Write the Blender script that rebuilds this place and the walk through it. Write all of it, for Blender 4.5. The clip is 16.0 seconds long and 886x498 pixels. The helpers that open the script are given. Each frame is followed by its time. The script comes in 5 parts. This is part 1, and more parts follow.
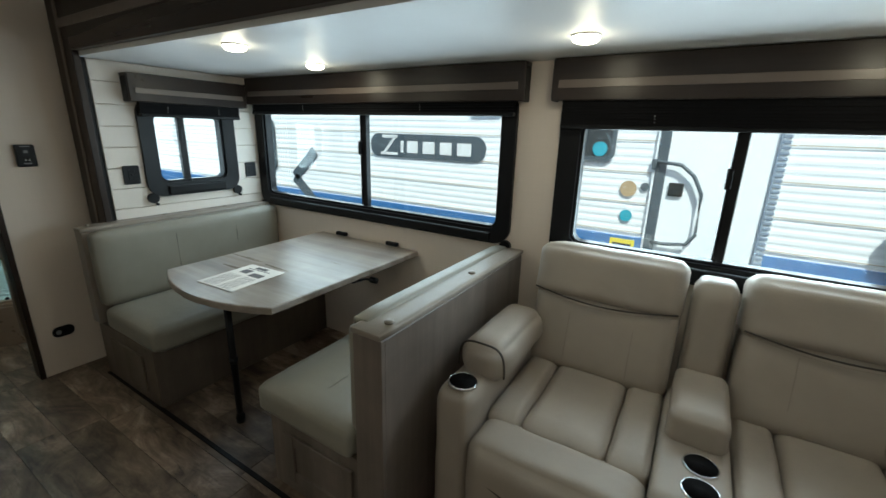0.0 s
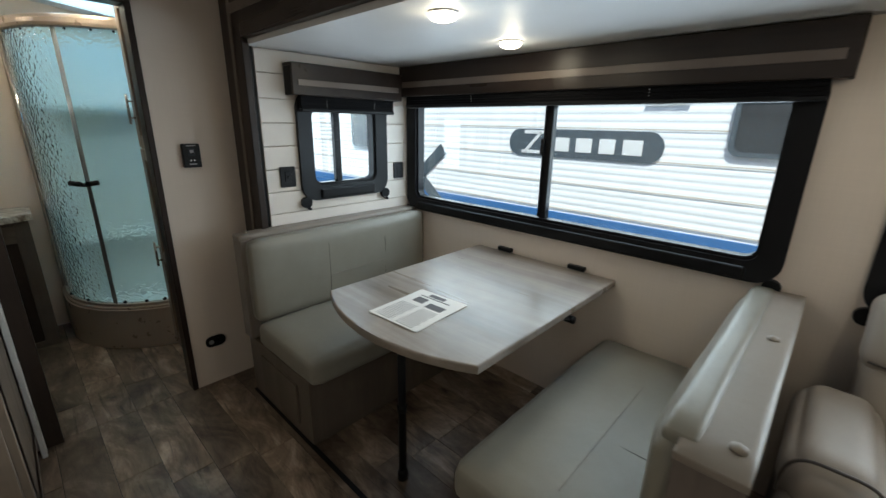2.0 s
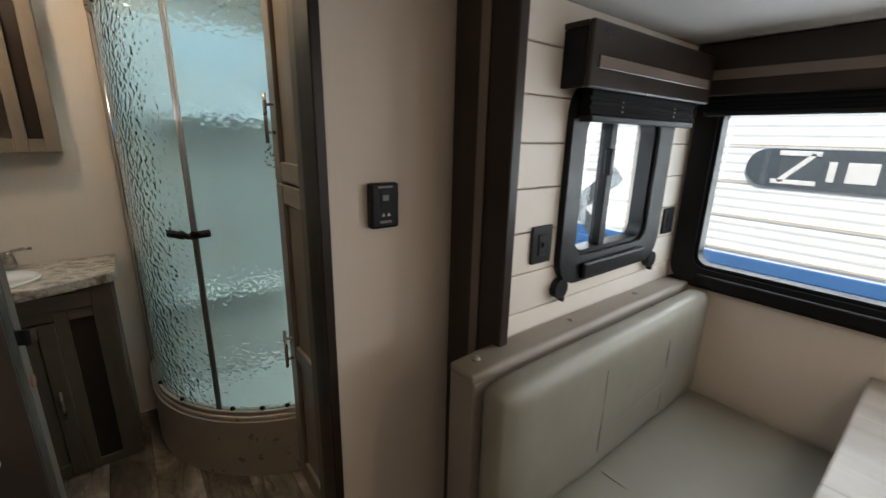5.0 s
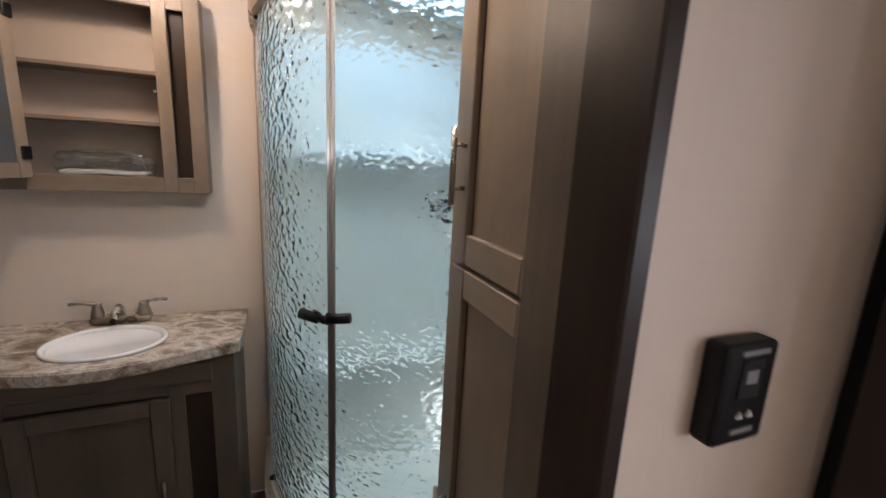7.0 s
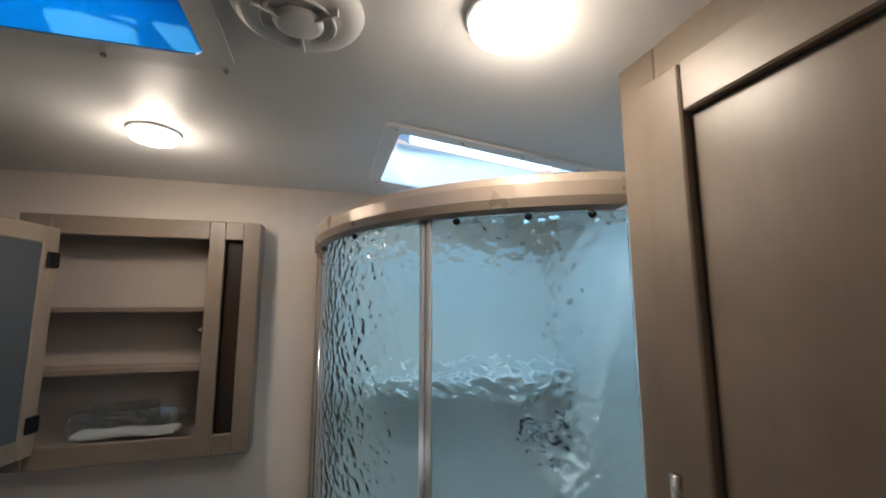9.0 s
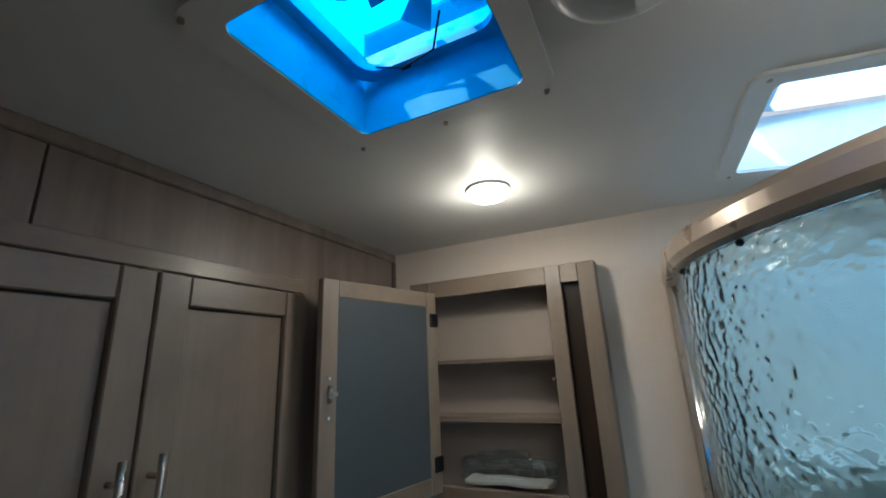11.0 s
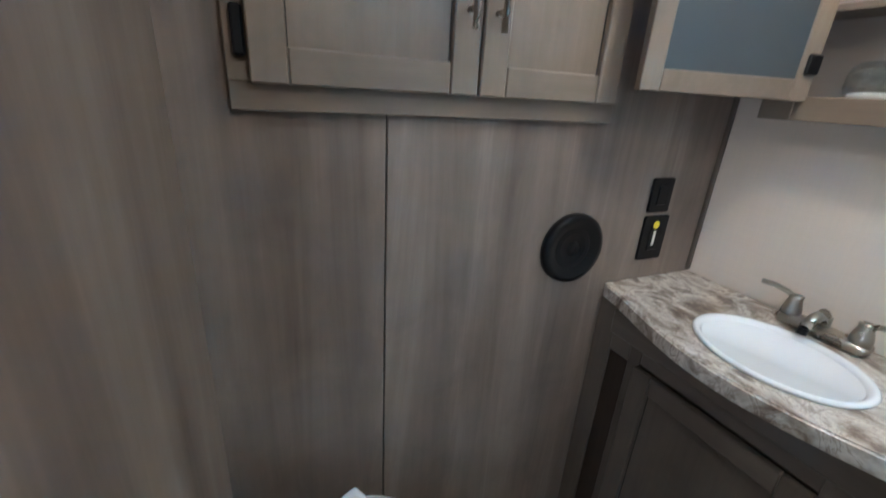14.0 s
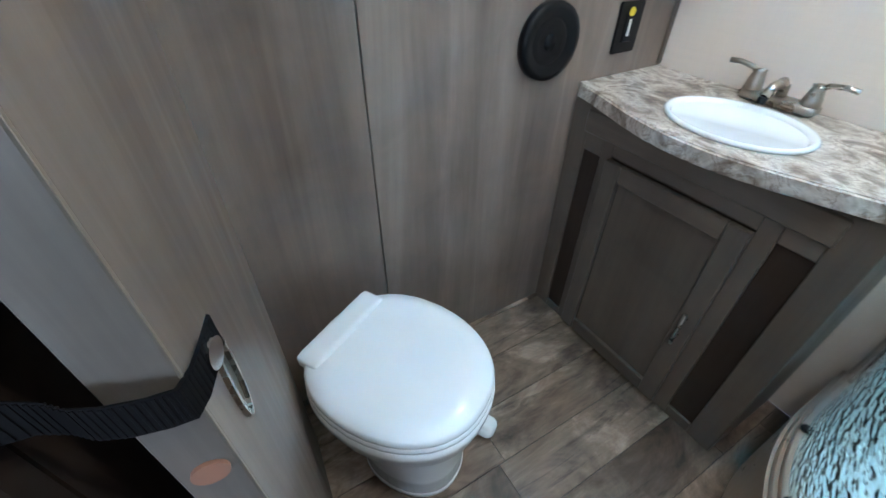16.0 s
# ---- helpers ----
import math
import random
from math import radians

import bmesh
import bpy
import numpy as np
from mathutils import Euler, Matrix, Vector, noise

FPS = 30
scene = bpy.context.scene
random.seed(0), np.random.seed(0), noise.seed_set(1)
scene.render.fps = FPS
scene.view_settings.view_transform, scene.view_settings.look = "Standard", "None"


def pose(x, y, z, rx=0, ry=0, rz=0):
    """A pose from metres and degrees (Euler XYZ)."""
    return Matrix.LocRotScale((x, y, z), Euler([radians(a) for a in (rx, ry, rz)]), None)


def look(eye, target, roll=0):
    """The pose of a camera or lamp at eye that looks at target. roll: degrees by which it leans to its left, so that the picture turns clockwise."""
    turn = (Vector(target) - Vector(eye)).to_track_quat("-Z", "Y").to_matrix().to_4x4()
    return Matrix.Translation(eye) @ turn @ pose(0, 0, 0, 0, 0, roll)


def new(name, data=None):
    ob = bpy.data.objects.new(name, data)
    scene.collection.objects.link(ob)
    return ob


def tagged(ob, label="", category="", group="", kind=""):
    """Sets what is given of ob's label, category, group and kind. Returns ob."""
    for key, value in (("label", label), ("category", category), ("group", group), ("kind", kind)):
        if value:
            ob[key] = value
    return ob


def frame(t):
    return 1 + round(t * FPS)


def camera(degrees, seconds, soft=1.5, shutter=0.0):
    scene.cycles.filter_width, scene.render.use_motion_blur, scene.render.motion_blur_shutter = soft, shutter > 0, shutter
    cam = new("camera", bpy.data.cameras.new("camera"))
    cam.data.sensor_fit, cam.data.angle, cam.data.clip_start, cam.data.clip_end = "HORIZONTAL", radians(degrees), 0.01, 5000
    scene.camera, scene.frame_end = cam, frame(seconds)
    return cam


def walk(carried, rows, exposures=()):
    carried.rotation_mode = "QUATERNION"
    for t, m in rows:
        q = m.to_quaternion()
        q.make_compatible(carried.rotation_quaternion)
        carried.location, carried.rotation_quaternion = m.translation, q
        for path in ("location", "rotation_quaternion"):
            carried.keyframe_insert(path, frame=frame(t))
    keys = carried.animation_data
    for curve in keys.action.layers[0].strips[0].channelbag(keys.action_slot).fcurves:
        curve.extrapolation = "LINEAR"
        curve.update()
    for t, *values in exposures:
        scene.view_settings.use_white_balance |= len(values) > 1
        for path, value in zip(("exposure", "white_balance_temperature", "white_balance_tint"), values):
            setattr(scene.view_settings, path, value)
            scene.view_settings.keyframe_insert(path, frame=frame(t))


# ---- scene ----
# Camera: eye in metres, then yaw, pitch and roll in degrees.
STEPS = [
    (0.0, 0.647, -3.011, 1.434, -58.52, -16.04, 1.62),
    (0.5, 0.667, -2.913, 1.412, -54.41, -15.87, 1.58),
    (1.0, 0.693, -2.706, 1.417, -51.75, -15.81, 1.48),
    (1.5, 0.697, -2.542, 1.428, -49.58, -15.95, 1.27),
    (2.0, 0.731, -2.303, 1.418, -46.55, -16.90, 1.05),
    (2.5, 0.796, -2.103, 1.425, -44.57, -17.35, 1.14),
    (3.0, 0.806, -1.872, 1.413, -43.10, -17.92, 1.33),
    (5.5, 0.858, -0.716, 1.428, -35.81, -14.51, 1.16),
    (6.0, 0.845, -0.548, 1.443, -32.38, -13.81, 1.24),
    (6.5, 0.884, -0.403, 1.448, -27.36, -12.82, 2.07),
    (7.0, 0.931, -0.271, 1.462, -21.45, -11.51, 2.92),
    (7.5, 0.911, -0.171, 1.496, -19.45, -8.25, 2.64),
    (8.0, 0.880, -0.065, 1.568, -18.64, -3.14, 2.07),
    (8.5, 0.883, 0.023, 1.647, -17.84, 2.24, 1.27),
    (9.0, 0.881, 0.112, 1.712, -15.60, 8.02, -0.13),
    (9.5, 0.869, 0.181, 1.729, -6.70, 12.77, -1.65),
    (10.0, 0.834, 0.206, 1.741, 6.20, 17.77, -2.44),
    (12.5, 0.783, 0.298, 1.568, 45.06, 2.14, -0.92),
    (13.0, 0.799, 0.300, 1.508, 52.40, -4.75, 0.55),
    (13.5, 0.786, 0.289, 1.420, 60.40, -12.46, 2.45),
    (14.0, 0.789, 0.274, 1.336, 65.57, -20.91, 3.65),
    (14.5, 0.790, 0.264, 1.273, 68.44, -31.31, 3.05),
    (15.0, 0.807, 0.248, 1.226, 69.59, -38.90, 2.05),
    (15.5, 0.827, 0.224, 1.220, 67.31, -40.72, 1.10),
    (16.0, 0.845, 0.191, 1.238, 59.20, -39.72, 0.41),
]
cam = camera(94.0, 16.0, soft=1.5, shutter=0.3)
walk(cam, [(t, pose(x, y, z, 90 + p, 0, w) @ pose(0, 0, 0, 0, 0, r)) for t, x, y, z, w, p, r in STEPS],
     exposures=[(0.0, 0.25, 6300, -1), (3.0, 0.24, 6600, 10), (5.5, 0.54, 7250, 17), (7.0, 0.95, 7050, 28), (8.0, 0.80, 7200, 25), (9.0, -0.08, 6200, 17), (9.5, -0.28, 5900, 16), (10.0, -0.58, 5600, 5), (12.5, 0.95, 5700, 14), (14.5, 1.60, 5650, 13), (16.0, 2.0, 5250, 9)])

# World, sun and the sky's light in the openings.
world = bpy.data.worlds.new("sky")
scene.world = world
world.use_nodes = True
sky = world.node_tree.nodes.new("ShaderNodeTexSky")
sky.sky_type, sky.sun_disc, sky.sun_elevation, sky.sun_rotation = "NISHITA", False, radians(48), radians(250)
world.node_tree.links.new(sky.outputs[0], world.node_tree.nodes["Background"].inputs[0])
world.node_tree.nodes["Background"].inputs[1].default_value = 0.15


def lamp(name, kind, m, watts, colour, size=0.1, size_y=None, shape="RECTANGLE"):
    data = bpy.data.lights.new(name, kind)
    data.energy, data.color = watts, colour
    if kind == "AREA":
        data.shape, data.size = shape, size
        if size_y:
            data.size_y = size_y
    if kind == "SUN":
        data.angle = radians(size)
    if kind == "POINT":
        data.shadow_soft_size = size
    ob = new(name, data)
    ob.matrix_world = m
    return ob


SKY, WARM = (0.80, 0.90, 1.0), (1.0, 0.87, 0.66)
lamp("sun", "SUN", look((-3, -2, 5), (0, 0, 0)), 5.0, (1.0, 0.97, 0.92), 2.0)
lamp("sky_light", "AREA", look((2.70, -1.22, 1.24), (0, -1.22, 0.7)), 11.5, SKY, 1.85, 0.52)
lamp("sky_light", "AREA", look((2.70, -3.1, 1.2), (0, -3.1, 0.7)), 15, SKY, 1.05, 0.5)
lamp("sky_light", "AREA", look((2.1, -0.10, 1.27), (2.0, -3, 1.0)), 1.5, SKY, 0.36, 0.36)
lamp("sky_light", "AREA", look((1.30, 1.12, 2.185), (1.30, 1.12, 0)), 3.1, (0.66, 0.88, 1.0), 0.5, 0.3)
lamp("sky_light", "AREA", look((0.55, 0.62, 2.36), (0.55, 0.62, 0)), 1.1, (0.0, 0.80, 1.0), 0.26, 0.24)


# ---- materials ----
def nodes_of(name, rough, metal=0.0, spec=0.5):
    m = bpy.data.materials.new(name)
    m.use_nodes = True
    t = m.node_tree
    b = t.nodes["Principled BSDF"]
    b.inputs["Roughness"].default_value, b.inputs["Metallic"].default_value = rough, metal
    b.inputs["Specular IOR Level"].default_value = spec
    return m, t, b


def coords(t, scale, rand=False):
    tc = t.nodes.new("ShaderNodeTexCoord")
    mp = t.nodes.new("ShaderNodeMapping")
    mp.inputs["Scale"].default_value = scale
    t.links.new(tc.outputs["Object"], mp.inputs["Vector"])
    if rand:
        oi = t.nodes.new("ShaderNodeObjectInfo")
        mul = t.nodes.new("ShaderNodeVectorMath")
        mul.operation = "SCALE"
        mul.inputs[0].default_value = (13.0, 7.0, 5.0)
        t.links.new(oi.outputs["Random"], mul.inputs["Scale"])
        t.links.new(mul.outputs[0], mp.inputs["Location"])
    return mp.outputs[0]


def noise_of(t, vec, scale, detail=4.0, rough=0.55, warp=0.0):
    n = t.nodes.new("ShaderNodeTexNoise")
    n.inputs["Scale"].default_value, n.inputs["Detail"].default_value = scale, detail
    n.inputs["Roughness"].default_value, n.inputs["Distortion"].default_value = rough, warp
    t.links.new(vec, n.inputs["Vector"])
    return n.outputs["Fac"]


def ramp(t, fac, stops):
    r = t.nodes.new("ShaderNodeValToRGB")
    while len(r.color_ramp.elements) < len(stops):
        r.color_ramp.elements.new(0.5)
    for e, (pos, c) in zip(r.color_ramp.elements, stops):
        e.position, e.color = pos, (*c, 1)
    t.links.new(fac, r.inputs[0])
    return r.outputs[0]


def mixed(t, kind, fac, a, b):
    n = t.nodes.new("ShaderNodeMix")
    n.data_type, n.blend_type = "RGBA", kind
    n.inputs[0].default_value = fac
    t.links.new(a, n.inputs[6])
    t.links.new(b, n.inputs[7])
    return n.outputs[2]


def bump(t, b, height, strength, dist=0.002):
    n = t.nodes.new("ShaderNodeBump")
    n.inputs["Strength"].default_value, n.inputs["Distance"].default_value = strength, dist
    t.links.new(height, n.inputs["Height"])
    t.links.new(n.outputs[0], b.inputs["Normal"])


def plain(name, c, rough, metal=0.0, vary=0.08, scale=6.0, fine=0.0, fine_scale=300.0, rv=0.06, spec=0.5):
    """Paint, plastic or metal with faint large-scale variation, uneven gloss and a fine texture."""
    m, t, b = nodes_of(name, rough, metal, spec)
    v = coords(t, (1, 1, 1))
    f = noise_of(t, v, scale)
    t.links.new(ramp(t, f, [(0.3, [x * (1 - vary) for x in c]), (0.7, [min(1, x * (1 + vary)) for x in c])]), b.inputs["Base Color"])
    t.links.new(ramp(t, noise_of(t, v, scale * 3), [(0.3, [rough - rv] * 3), (0.7, [rough + rv] * 3)]), b.inputs["Roughness"])
    if fine:
        bump(t, b, noise_of(t, v, fine_scale, 3), fine)
    return m


def wood(name, cols, along, rough=0.45, fine=70.0, coarse=4.0, stretch=0.05, rand=False, contrast=(0.3, 0.7), weight=0.55, spec=0.5):
    """Printed or stained wood: streaks along one axis at two scales."""
    m, t, b = nodes_of(name, rough, 0.0, spec)
    sc = [1.0, 1.0, 1.0]
    sc[along] = stretch
    v = coords(t, sc, rand)
    lo, hi = contrast
    n = len(cols)
    a = ramp(t, noise_of(t, v, coarse, 5, 0.6, 0.6), [(lo + (hi - lo) * i / (n - 1), c) for i, c in enumerate(cols)])
    f = noise_of(t, v, fine, 4, 0.7)
    g = ramp(t, f, [(0.3, (0.62, 0.60, 0.58)), (0.7, (1.2, 1.2, 1.2))])
    cloud = ramp(t, noise_of(t, coords(t, (1, 1, 1), rand), 5.5, 5, 0.6, 0.4), [(0.32, (0.80, 0.80, 0.81)), (0.5, (0.97, 0.97, 0.97)), (0.68, (1.12, 1.10, 1.08))])
    t.links.new(mixed(t, "MULTIPLY", 0.8, mixed(t, "MULTIPLY", weight, a, g), cloud), b.inputs["Base Color"])
    sheen = ramp(t, noise_of(t, v, coarse * 2), [(0.3, [max(0.05, rough - 0.07)] * 3), (0.7, [rough + 0.07] * 3)])
    t.links.new(sheen, b.inputs["Roughness"])
    bump(t, b, f, 0.12, 0.001)
    return m


def planks(name):
    """Weathered wood print: each plank of its own tone, with cloudy patches, grain and dark splits."""
    m, t, b = nodes_of(name, 0.38)
    v = coords(t, (1, 0.16, 1), True)
    patch = noise_of(t, coords(t, (1, 0.5, 1), True), 7, 5, 0.65, 0.8)
    a = ramp(t, patch, [(0.30, (0.045, 0.033, 0.025)), (0.42, (0.14, 0.106, 0.080)), (0.55, (0.25, 0.198, 0.157)), (0.68, (0.46, 0.39, 0.325))])
    f = noise_of(t, v, 60, 5, 0.7, 0.5)
    split = ramp(t, noise_of(t, coords(t, (1, 0.10, 1), True), 22, 6, 0.7, 1.2), [(0.33, (0.35, 0.33, 0.32)), (0.43, (1, 1, 1))])
    oi = t.nodes.new("ShaderNodeObjectInfo")
    tone = ramp(t, oi.outputs["Random"], [(0.0, (0.56, 0.52, 0.48)), (0.5, (0.94, 0.88, 0.82)), (1.0, (1.24, 1.16, 1.08))])
    c = mixed(t, "MULTIPLY", 0.6, a, ramp(t, f, [(0.3, (0.6, 0.58, 0.56)), (0.7, (1.2, 1.2, 1.2))]))
    c = mixed(t, "MULTIPLY", 0.8, c, split)
    t.links.new(mixed(t, "MULTIPLY", 1.0, c, tone), b.inputs["Base Color"])
    bump(t, b, f, 0.2, 0.001)
    return m


def linen(name, c):
    """Cream wallboard with a faint woven print."""
    m, t, b = nodes_of(name, 0.62)
    a = noise_of(t, coords(t, (1, 1, 0.03)), 160, 2)
    d = noise_of(t, coords(t, (0.03, 0.03, 1)), 160, 2)
    big = noise_of(t, coords(t, (1, 1, 1)), 1.7)
    k = lambda s: [x * s for x in c]
    x = mixed(t, "MIX", 0.5, ramp(t, a, [(0.3, k(0.972)), (0.7, k(1.02))]), ramp(t, d, [(0.3, k(0.972)), (0.7, k(1.02))]))
    y = mixed(t, "MULTIPLY", 1.0, x, ramp(t, big, [(0.3, (0.95, 0.95, 0.95)), (0.7, (1.0, 1.0, 1.0))]))
    t.links.new(y, b.inputs["Base Color"])
    bump(t, b, a, 0.15, 0.0006)
    return m


def leather(name, c, rough=0.42):
    m, t, b = nodes_of(name, rough, 0.0, 0.35)
    v = coords(t, (1, 1, 1))
    big = noise_of(t, v, 5)
    t.links.new(ramp(t, big, [(0.3, [x * 0.93 for x in c]), (0.7, [x * 1.05 for x in c])]), b.inputs["Base Color"])
    vo = t.nodes.new("ShaderNodeTexVoronoi")
    vo.inputs["Scale"].default_value = 420
    t.links.new(v, vo.inputs["Vector"])
    wr = noise_of(t, v, 11, 4, 0.6, 0.4)
    add = t.nodes.new("ShaderNodeMath")
    add.operation = "MULTIPLY_ADD"
    add.inputs[1].default_value = 7.0
    t.links.new(wr, add.inputs[0])
    t.links.new(vo.outputs["Distance"], add.inputs[2])
    bump(t, b, add.outputs[0], 0.25, 0.0012)
    return m


def marble(name):
    """Laminate printed with swirling beige, grey and brown stone."""
    m, t, b = nodes_of(name, 0.3)
    v = coords(t, (1, 1.5, 1))
    f = noise_of(t, v, 7.0, 8, 0.6, 1.5)
    a = ramp(t, f, [(0.30, (0.07, 0.05, 0.036)), (0.40, (0.24, 0.185, 0.14)), (0.48, (0.50, 0.44, 0.38)), (0.56, (0.70, 0.65, 0.59)), (0.62, (0.34, 0.28, 0.23)), (0.72, (0.16, 0.12, 0.095))])
    vein = noise_of(t, v, 11.0, 6, 0.65, 2.2)
    w = ramp(t, vein, [(0.44, (1, 1, 1)), (0.485, (0.42, 0.35, 0.30)), (0.52, (1, 1, 1)), (0.60, (0.75, 0.72, 0.70))])
    t.links.new(mixed(t, "MULTIPLY", 0.85, a, w), b.inputs["Base Color"])
    return m


def rain_glass(name):
    """Frosted shower glass with a hammered pebble relief."""
    m, t, b = nodes_of(name, 0.10)
    b.inputs["Base Color"].default_value = (0.70, 0.92, 0.96, 1)
    b.inputs["Transmission Weight"].default_value = 1.0
    b.inputs["IOR"].default_value = 1.42
    v = coords(t, (1, 1, 1.25))
    warp = t.nodes.new("ShaderNodeTexNoise")
    warp.inputs["Scale"].default_value = 25
    t.links.new(v, warp.inputs["Vector"])
    addv = t.nodes.new("ShaderNodeVectorMath")
    addv.operation = "MULTIPLY_ADD"
    addv.inputs[1].default_value = (0.02, 0.02, 0.02)
    t.links.new(warp.outputs["Color"], addv.inputs[0])
    t.links.new(v, addv.inputs[2])
    vo = t.nodes.new("ShaderNodeTexVoronoi")
    vo.feature, vo.inputs["Scale"].default_value = "SMOOTH_F1", 50
    t.links.new(addv.outputs[0], vo.inputs["Vector"])
    bump(t, b, vo.outputs["Distance"], 1.0, 0.0048)
    return m


def clear_glass(name, gloss=0.06):
    m, t, b = nodes_of(name, 0.02)
    t.nodes.remove(b)
    out = t.nodes["Material Output"]
    tr, gl, mx = t.nodes.new("ShaderNodeBsdfTransparent"), t.nodes.new("ShaderNodeBsdfGlossy"), t.nodes.new("ShaderNodeMixShader")
    tr.inputs[0].default_value = (0.93, 0.97, 0.98, 1)
    gl.inputs["Roughness"].default_value = 0.02
    mx.inputs[0].default_value = gloss
    t.links.new(tr.outputs[0], mx.inputs[1])
    t.links.new(gl.outputs[0], mx.inputs[2])
    t.links.new(mx.outputs[0], out.inputs[0])
    return m


def glowing(name, c, strength):
    m, t, b = nodes_of(name, 0.4)
    b.inputs["Emission Color"].default_value, b.inputs["Emission Strength"].default_value = (*c, 1), strength
    b.inputs["Base Color"].default_value = (0.85, 0.83, 0.8, 1)
    return m


def film(name, c, clear=0.3):
    """Thin plastic that lets coloured daylight through."""
    m, t, b = nodes_of(name, 0.3)
    t.nodes.remove(b)
    out = t.nodes["Material Output"]
    a, d, mx = t.nodes.new("ShaderNodeBsdfTranslucent"), t.nodes.new("ShaderNodeBsdfTransparent"), t.nodes.new("ShaderNodeMixShader")
    a.inputs[0].default_value = d.inputs[0].default_value = (*c, 1)
    mx.inputs[0].default_value = clear
    t.links.new(a.outputs[0], mx.inputs[1])
    t.links.new(d.outputs[0], mx.inputs[2])
    t.links.new(mx.outputs[0], out.inputs[0])
    return m


WALL = linen("cream_wallboard", (0.74, 0.65, 0.57))
CEIL = plain("white_ceiling_panel", (0.70, 0.70, 0.69), 0.45, vary=0.03, scale=2, fine=0.1, fine_scale=500)
SHIP = plain("white_shiplap", (0.76, 0.71, 0.65), 0.5, vary=0.03, fine=0.08, fine_scale=120)
PLANK = planks("vinyl_plank")
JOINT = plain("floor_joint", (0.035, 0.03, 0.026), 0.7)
PANELZ = wood("taupe_wall_panel", [(0.135, 0.102, 0.083), (0.182, 0.142, 0.117), (0.220, 0.175, 0.146), (0.280, 0.230, 0.196)], 2, 0.40, 50, 9, 0.07, contrast=(0.3, 0.70), weight=0.2)
CABZ = wood("taupe_cabinet", [(0.192, 0.150, 0.114), (0.222, 0.177, 0.137), (0.252, 0.204, 0.160)], 2, 0.36, 50, 4, 0.05, weight=0.2)
CABY = wood("taupe_cabinet_rail", [(0.192, 0.150, 0.114), (0.222, 0.177, 0.137), (0.252, 0.204, 0.160)], 1, 0.36, 50, 4, 0.05, weight=0.2)
CABX = wood("taupe_cabinet_cross", [(0.192, 0.150, 0.114), (0.222, 0.177, 0.137), (0.252, 0.204, 0.160)], 0, 0.36, 50, 4, 0.05, weight=0.2)
VANZ = wood("umber_cabinet", [(0.088, 0.070, 0.055), (0.118, 0.096, 0.077), (0.148, 0.121, 0.098)], 2, 0.38, 50, 4, 0.05, weight=0.3)
VANX = wood("umber_cabinet_rail", [(0.088, 0.070, 0.055), (0.118, 0.096, 0.077), (0.148, 0.121, 0.098)], 0, 0.38, 50, 4, 0.05, weight=0.3)
EDGEW = wood("grey_edge_wood", [(0.085, 0.074, 0.064), (0.125, 0.110, 0.096), (0.165, 0.147, 0.130)], 2, 0.42, 60, 14, 0.05, weight=0.4)
DARKZ = wood("espresso_trim", [(0.018, 0.012, 0.010), (0.032, 0.022, 0.017), (0.045, 0.032, 0.025)], 2, 0.38, 60, 5, 0.05, weight=0.3, spec=0.3)
DARKY = wood("espresso_board", [(0.014, 0.009, 0.0075), (0.026, 0.018, 0.014), (0.037, 0.026, 0.021)], 1, 0.33, 60, 5, 0.05, weight=0.3, spec=0.35)
STRIP = plain("taupe_inlay", (0.15, 0.118, 0.098), 0.35)
TABLE = wood("grey_table_laminate", [(0.16, 0.132, 0.105), (0.26, 0.225, 0.19), (0.33, 0.295, 0.26), (0.235, 0.20, 0.17)], 1, 0.33, 40, 6, 0.06, contrast=(0.28, 0.72), weight=0.35)
DIVW = wood("taupe_divider_panel", [(0.125, 0.103, 0.088), (0.165, 0.139, 0.121), (0.205, 0.175, 0.155)], 2, 0.45, 50, 6, 0.04, weight=0.3)
VINYL = leather("grey_green_vinyl", (0.27, 0.258, 0.22), 0.36)
TOPV = leather("taupe_vinyl", (0.27, 0.238, 0.205), 0.4)
RECL = leather("taupe_leather", (0.375, 0.332, 0.285), 0.46)
PIPING = plain("dark_piping", (0.05, 0.042, 0.036), 0.5)
BLACK = plain("black_plastic", (0.006, 0.0065, 0.008), 0.42, fine=0.1, fine_scale=400, spec=0.22)
BLIND = plain("black_blind", (0.006, 0.006, 0.007), 0.8, spec=0.1)
STEEL = plain("brushed_nickel", (0.42, 0.385, 0.34), 0.28, 1.0)
CHROME = plain("chrome", (0.75, 0.75, 0.76), 0.1, 1.0, rv=0.04)
WHITE = plain("white_gloss", (0.80, 0.81, 0.82), 0.14, vary=0.02)
ABS = plain("white_moulded_plastic", (0.74, 0.74, 0.73), 0.35, vary=0.02)
FIBRE = plain("white_fibreglass", (0.80, 0.82, 0.82), 0.3, vary=0.02)
CREAM = plain("champagne_metal", (0.44, 0.365, 0.30), 0.32, 0.35, vary=0.04)
SATIN = plain("satin_nickel", (0.46, 0.44, 0.41), 0.42, 1.0, vary=0.05)
PAPER = plain("white_paper", (0.80, 0.80, 0.78), 0.7, vary=0.02)
INK = plain("printed_ink", (0.10, 0.10, 0.11), 0.7)
TAUPE = plain("beige_board", (0.40, 0.345, 0.30), 0.5, vary=0.03)
SLATE = plain("slate_mirror_back", (0.062, 0.074, 0.085), 0.36, vary=0.04, rv=0.01)
STONE = marble("marble_laminate")
RAIN = rain_glass("hammered_glass")
GLASS = clear_glass("window_glass")
GLOW = glowing("lit_lens", (1.0, 0.86, 0.66), 13.0)
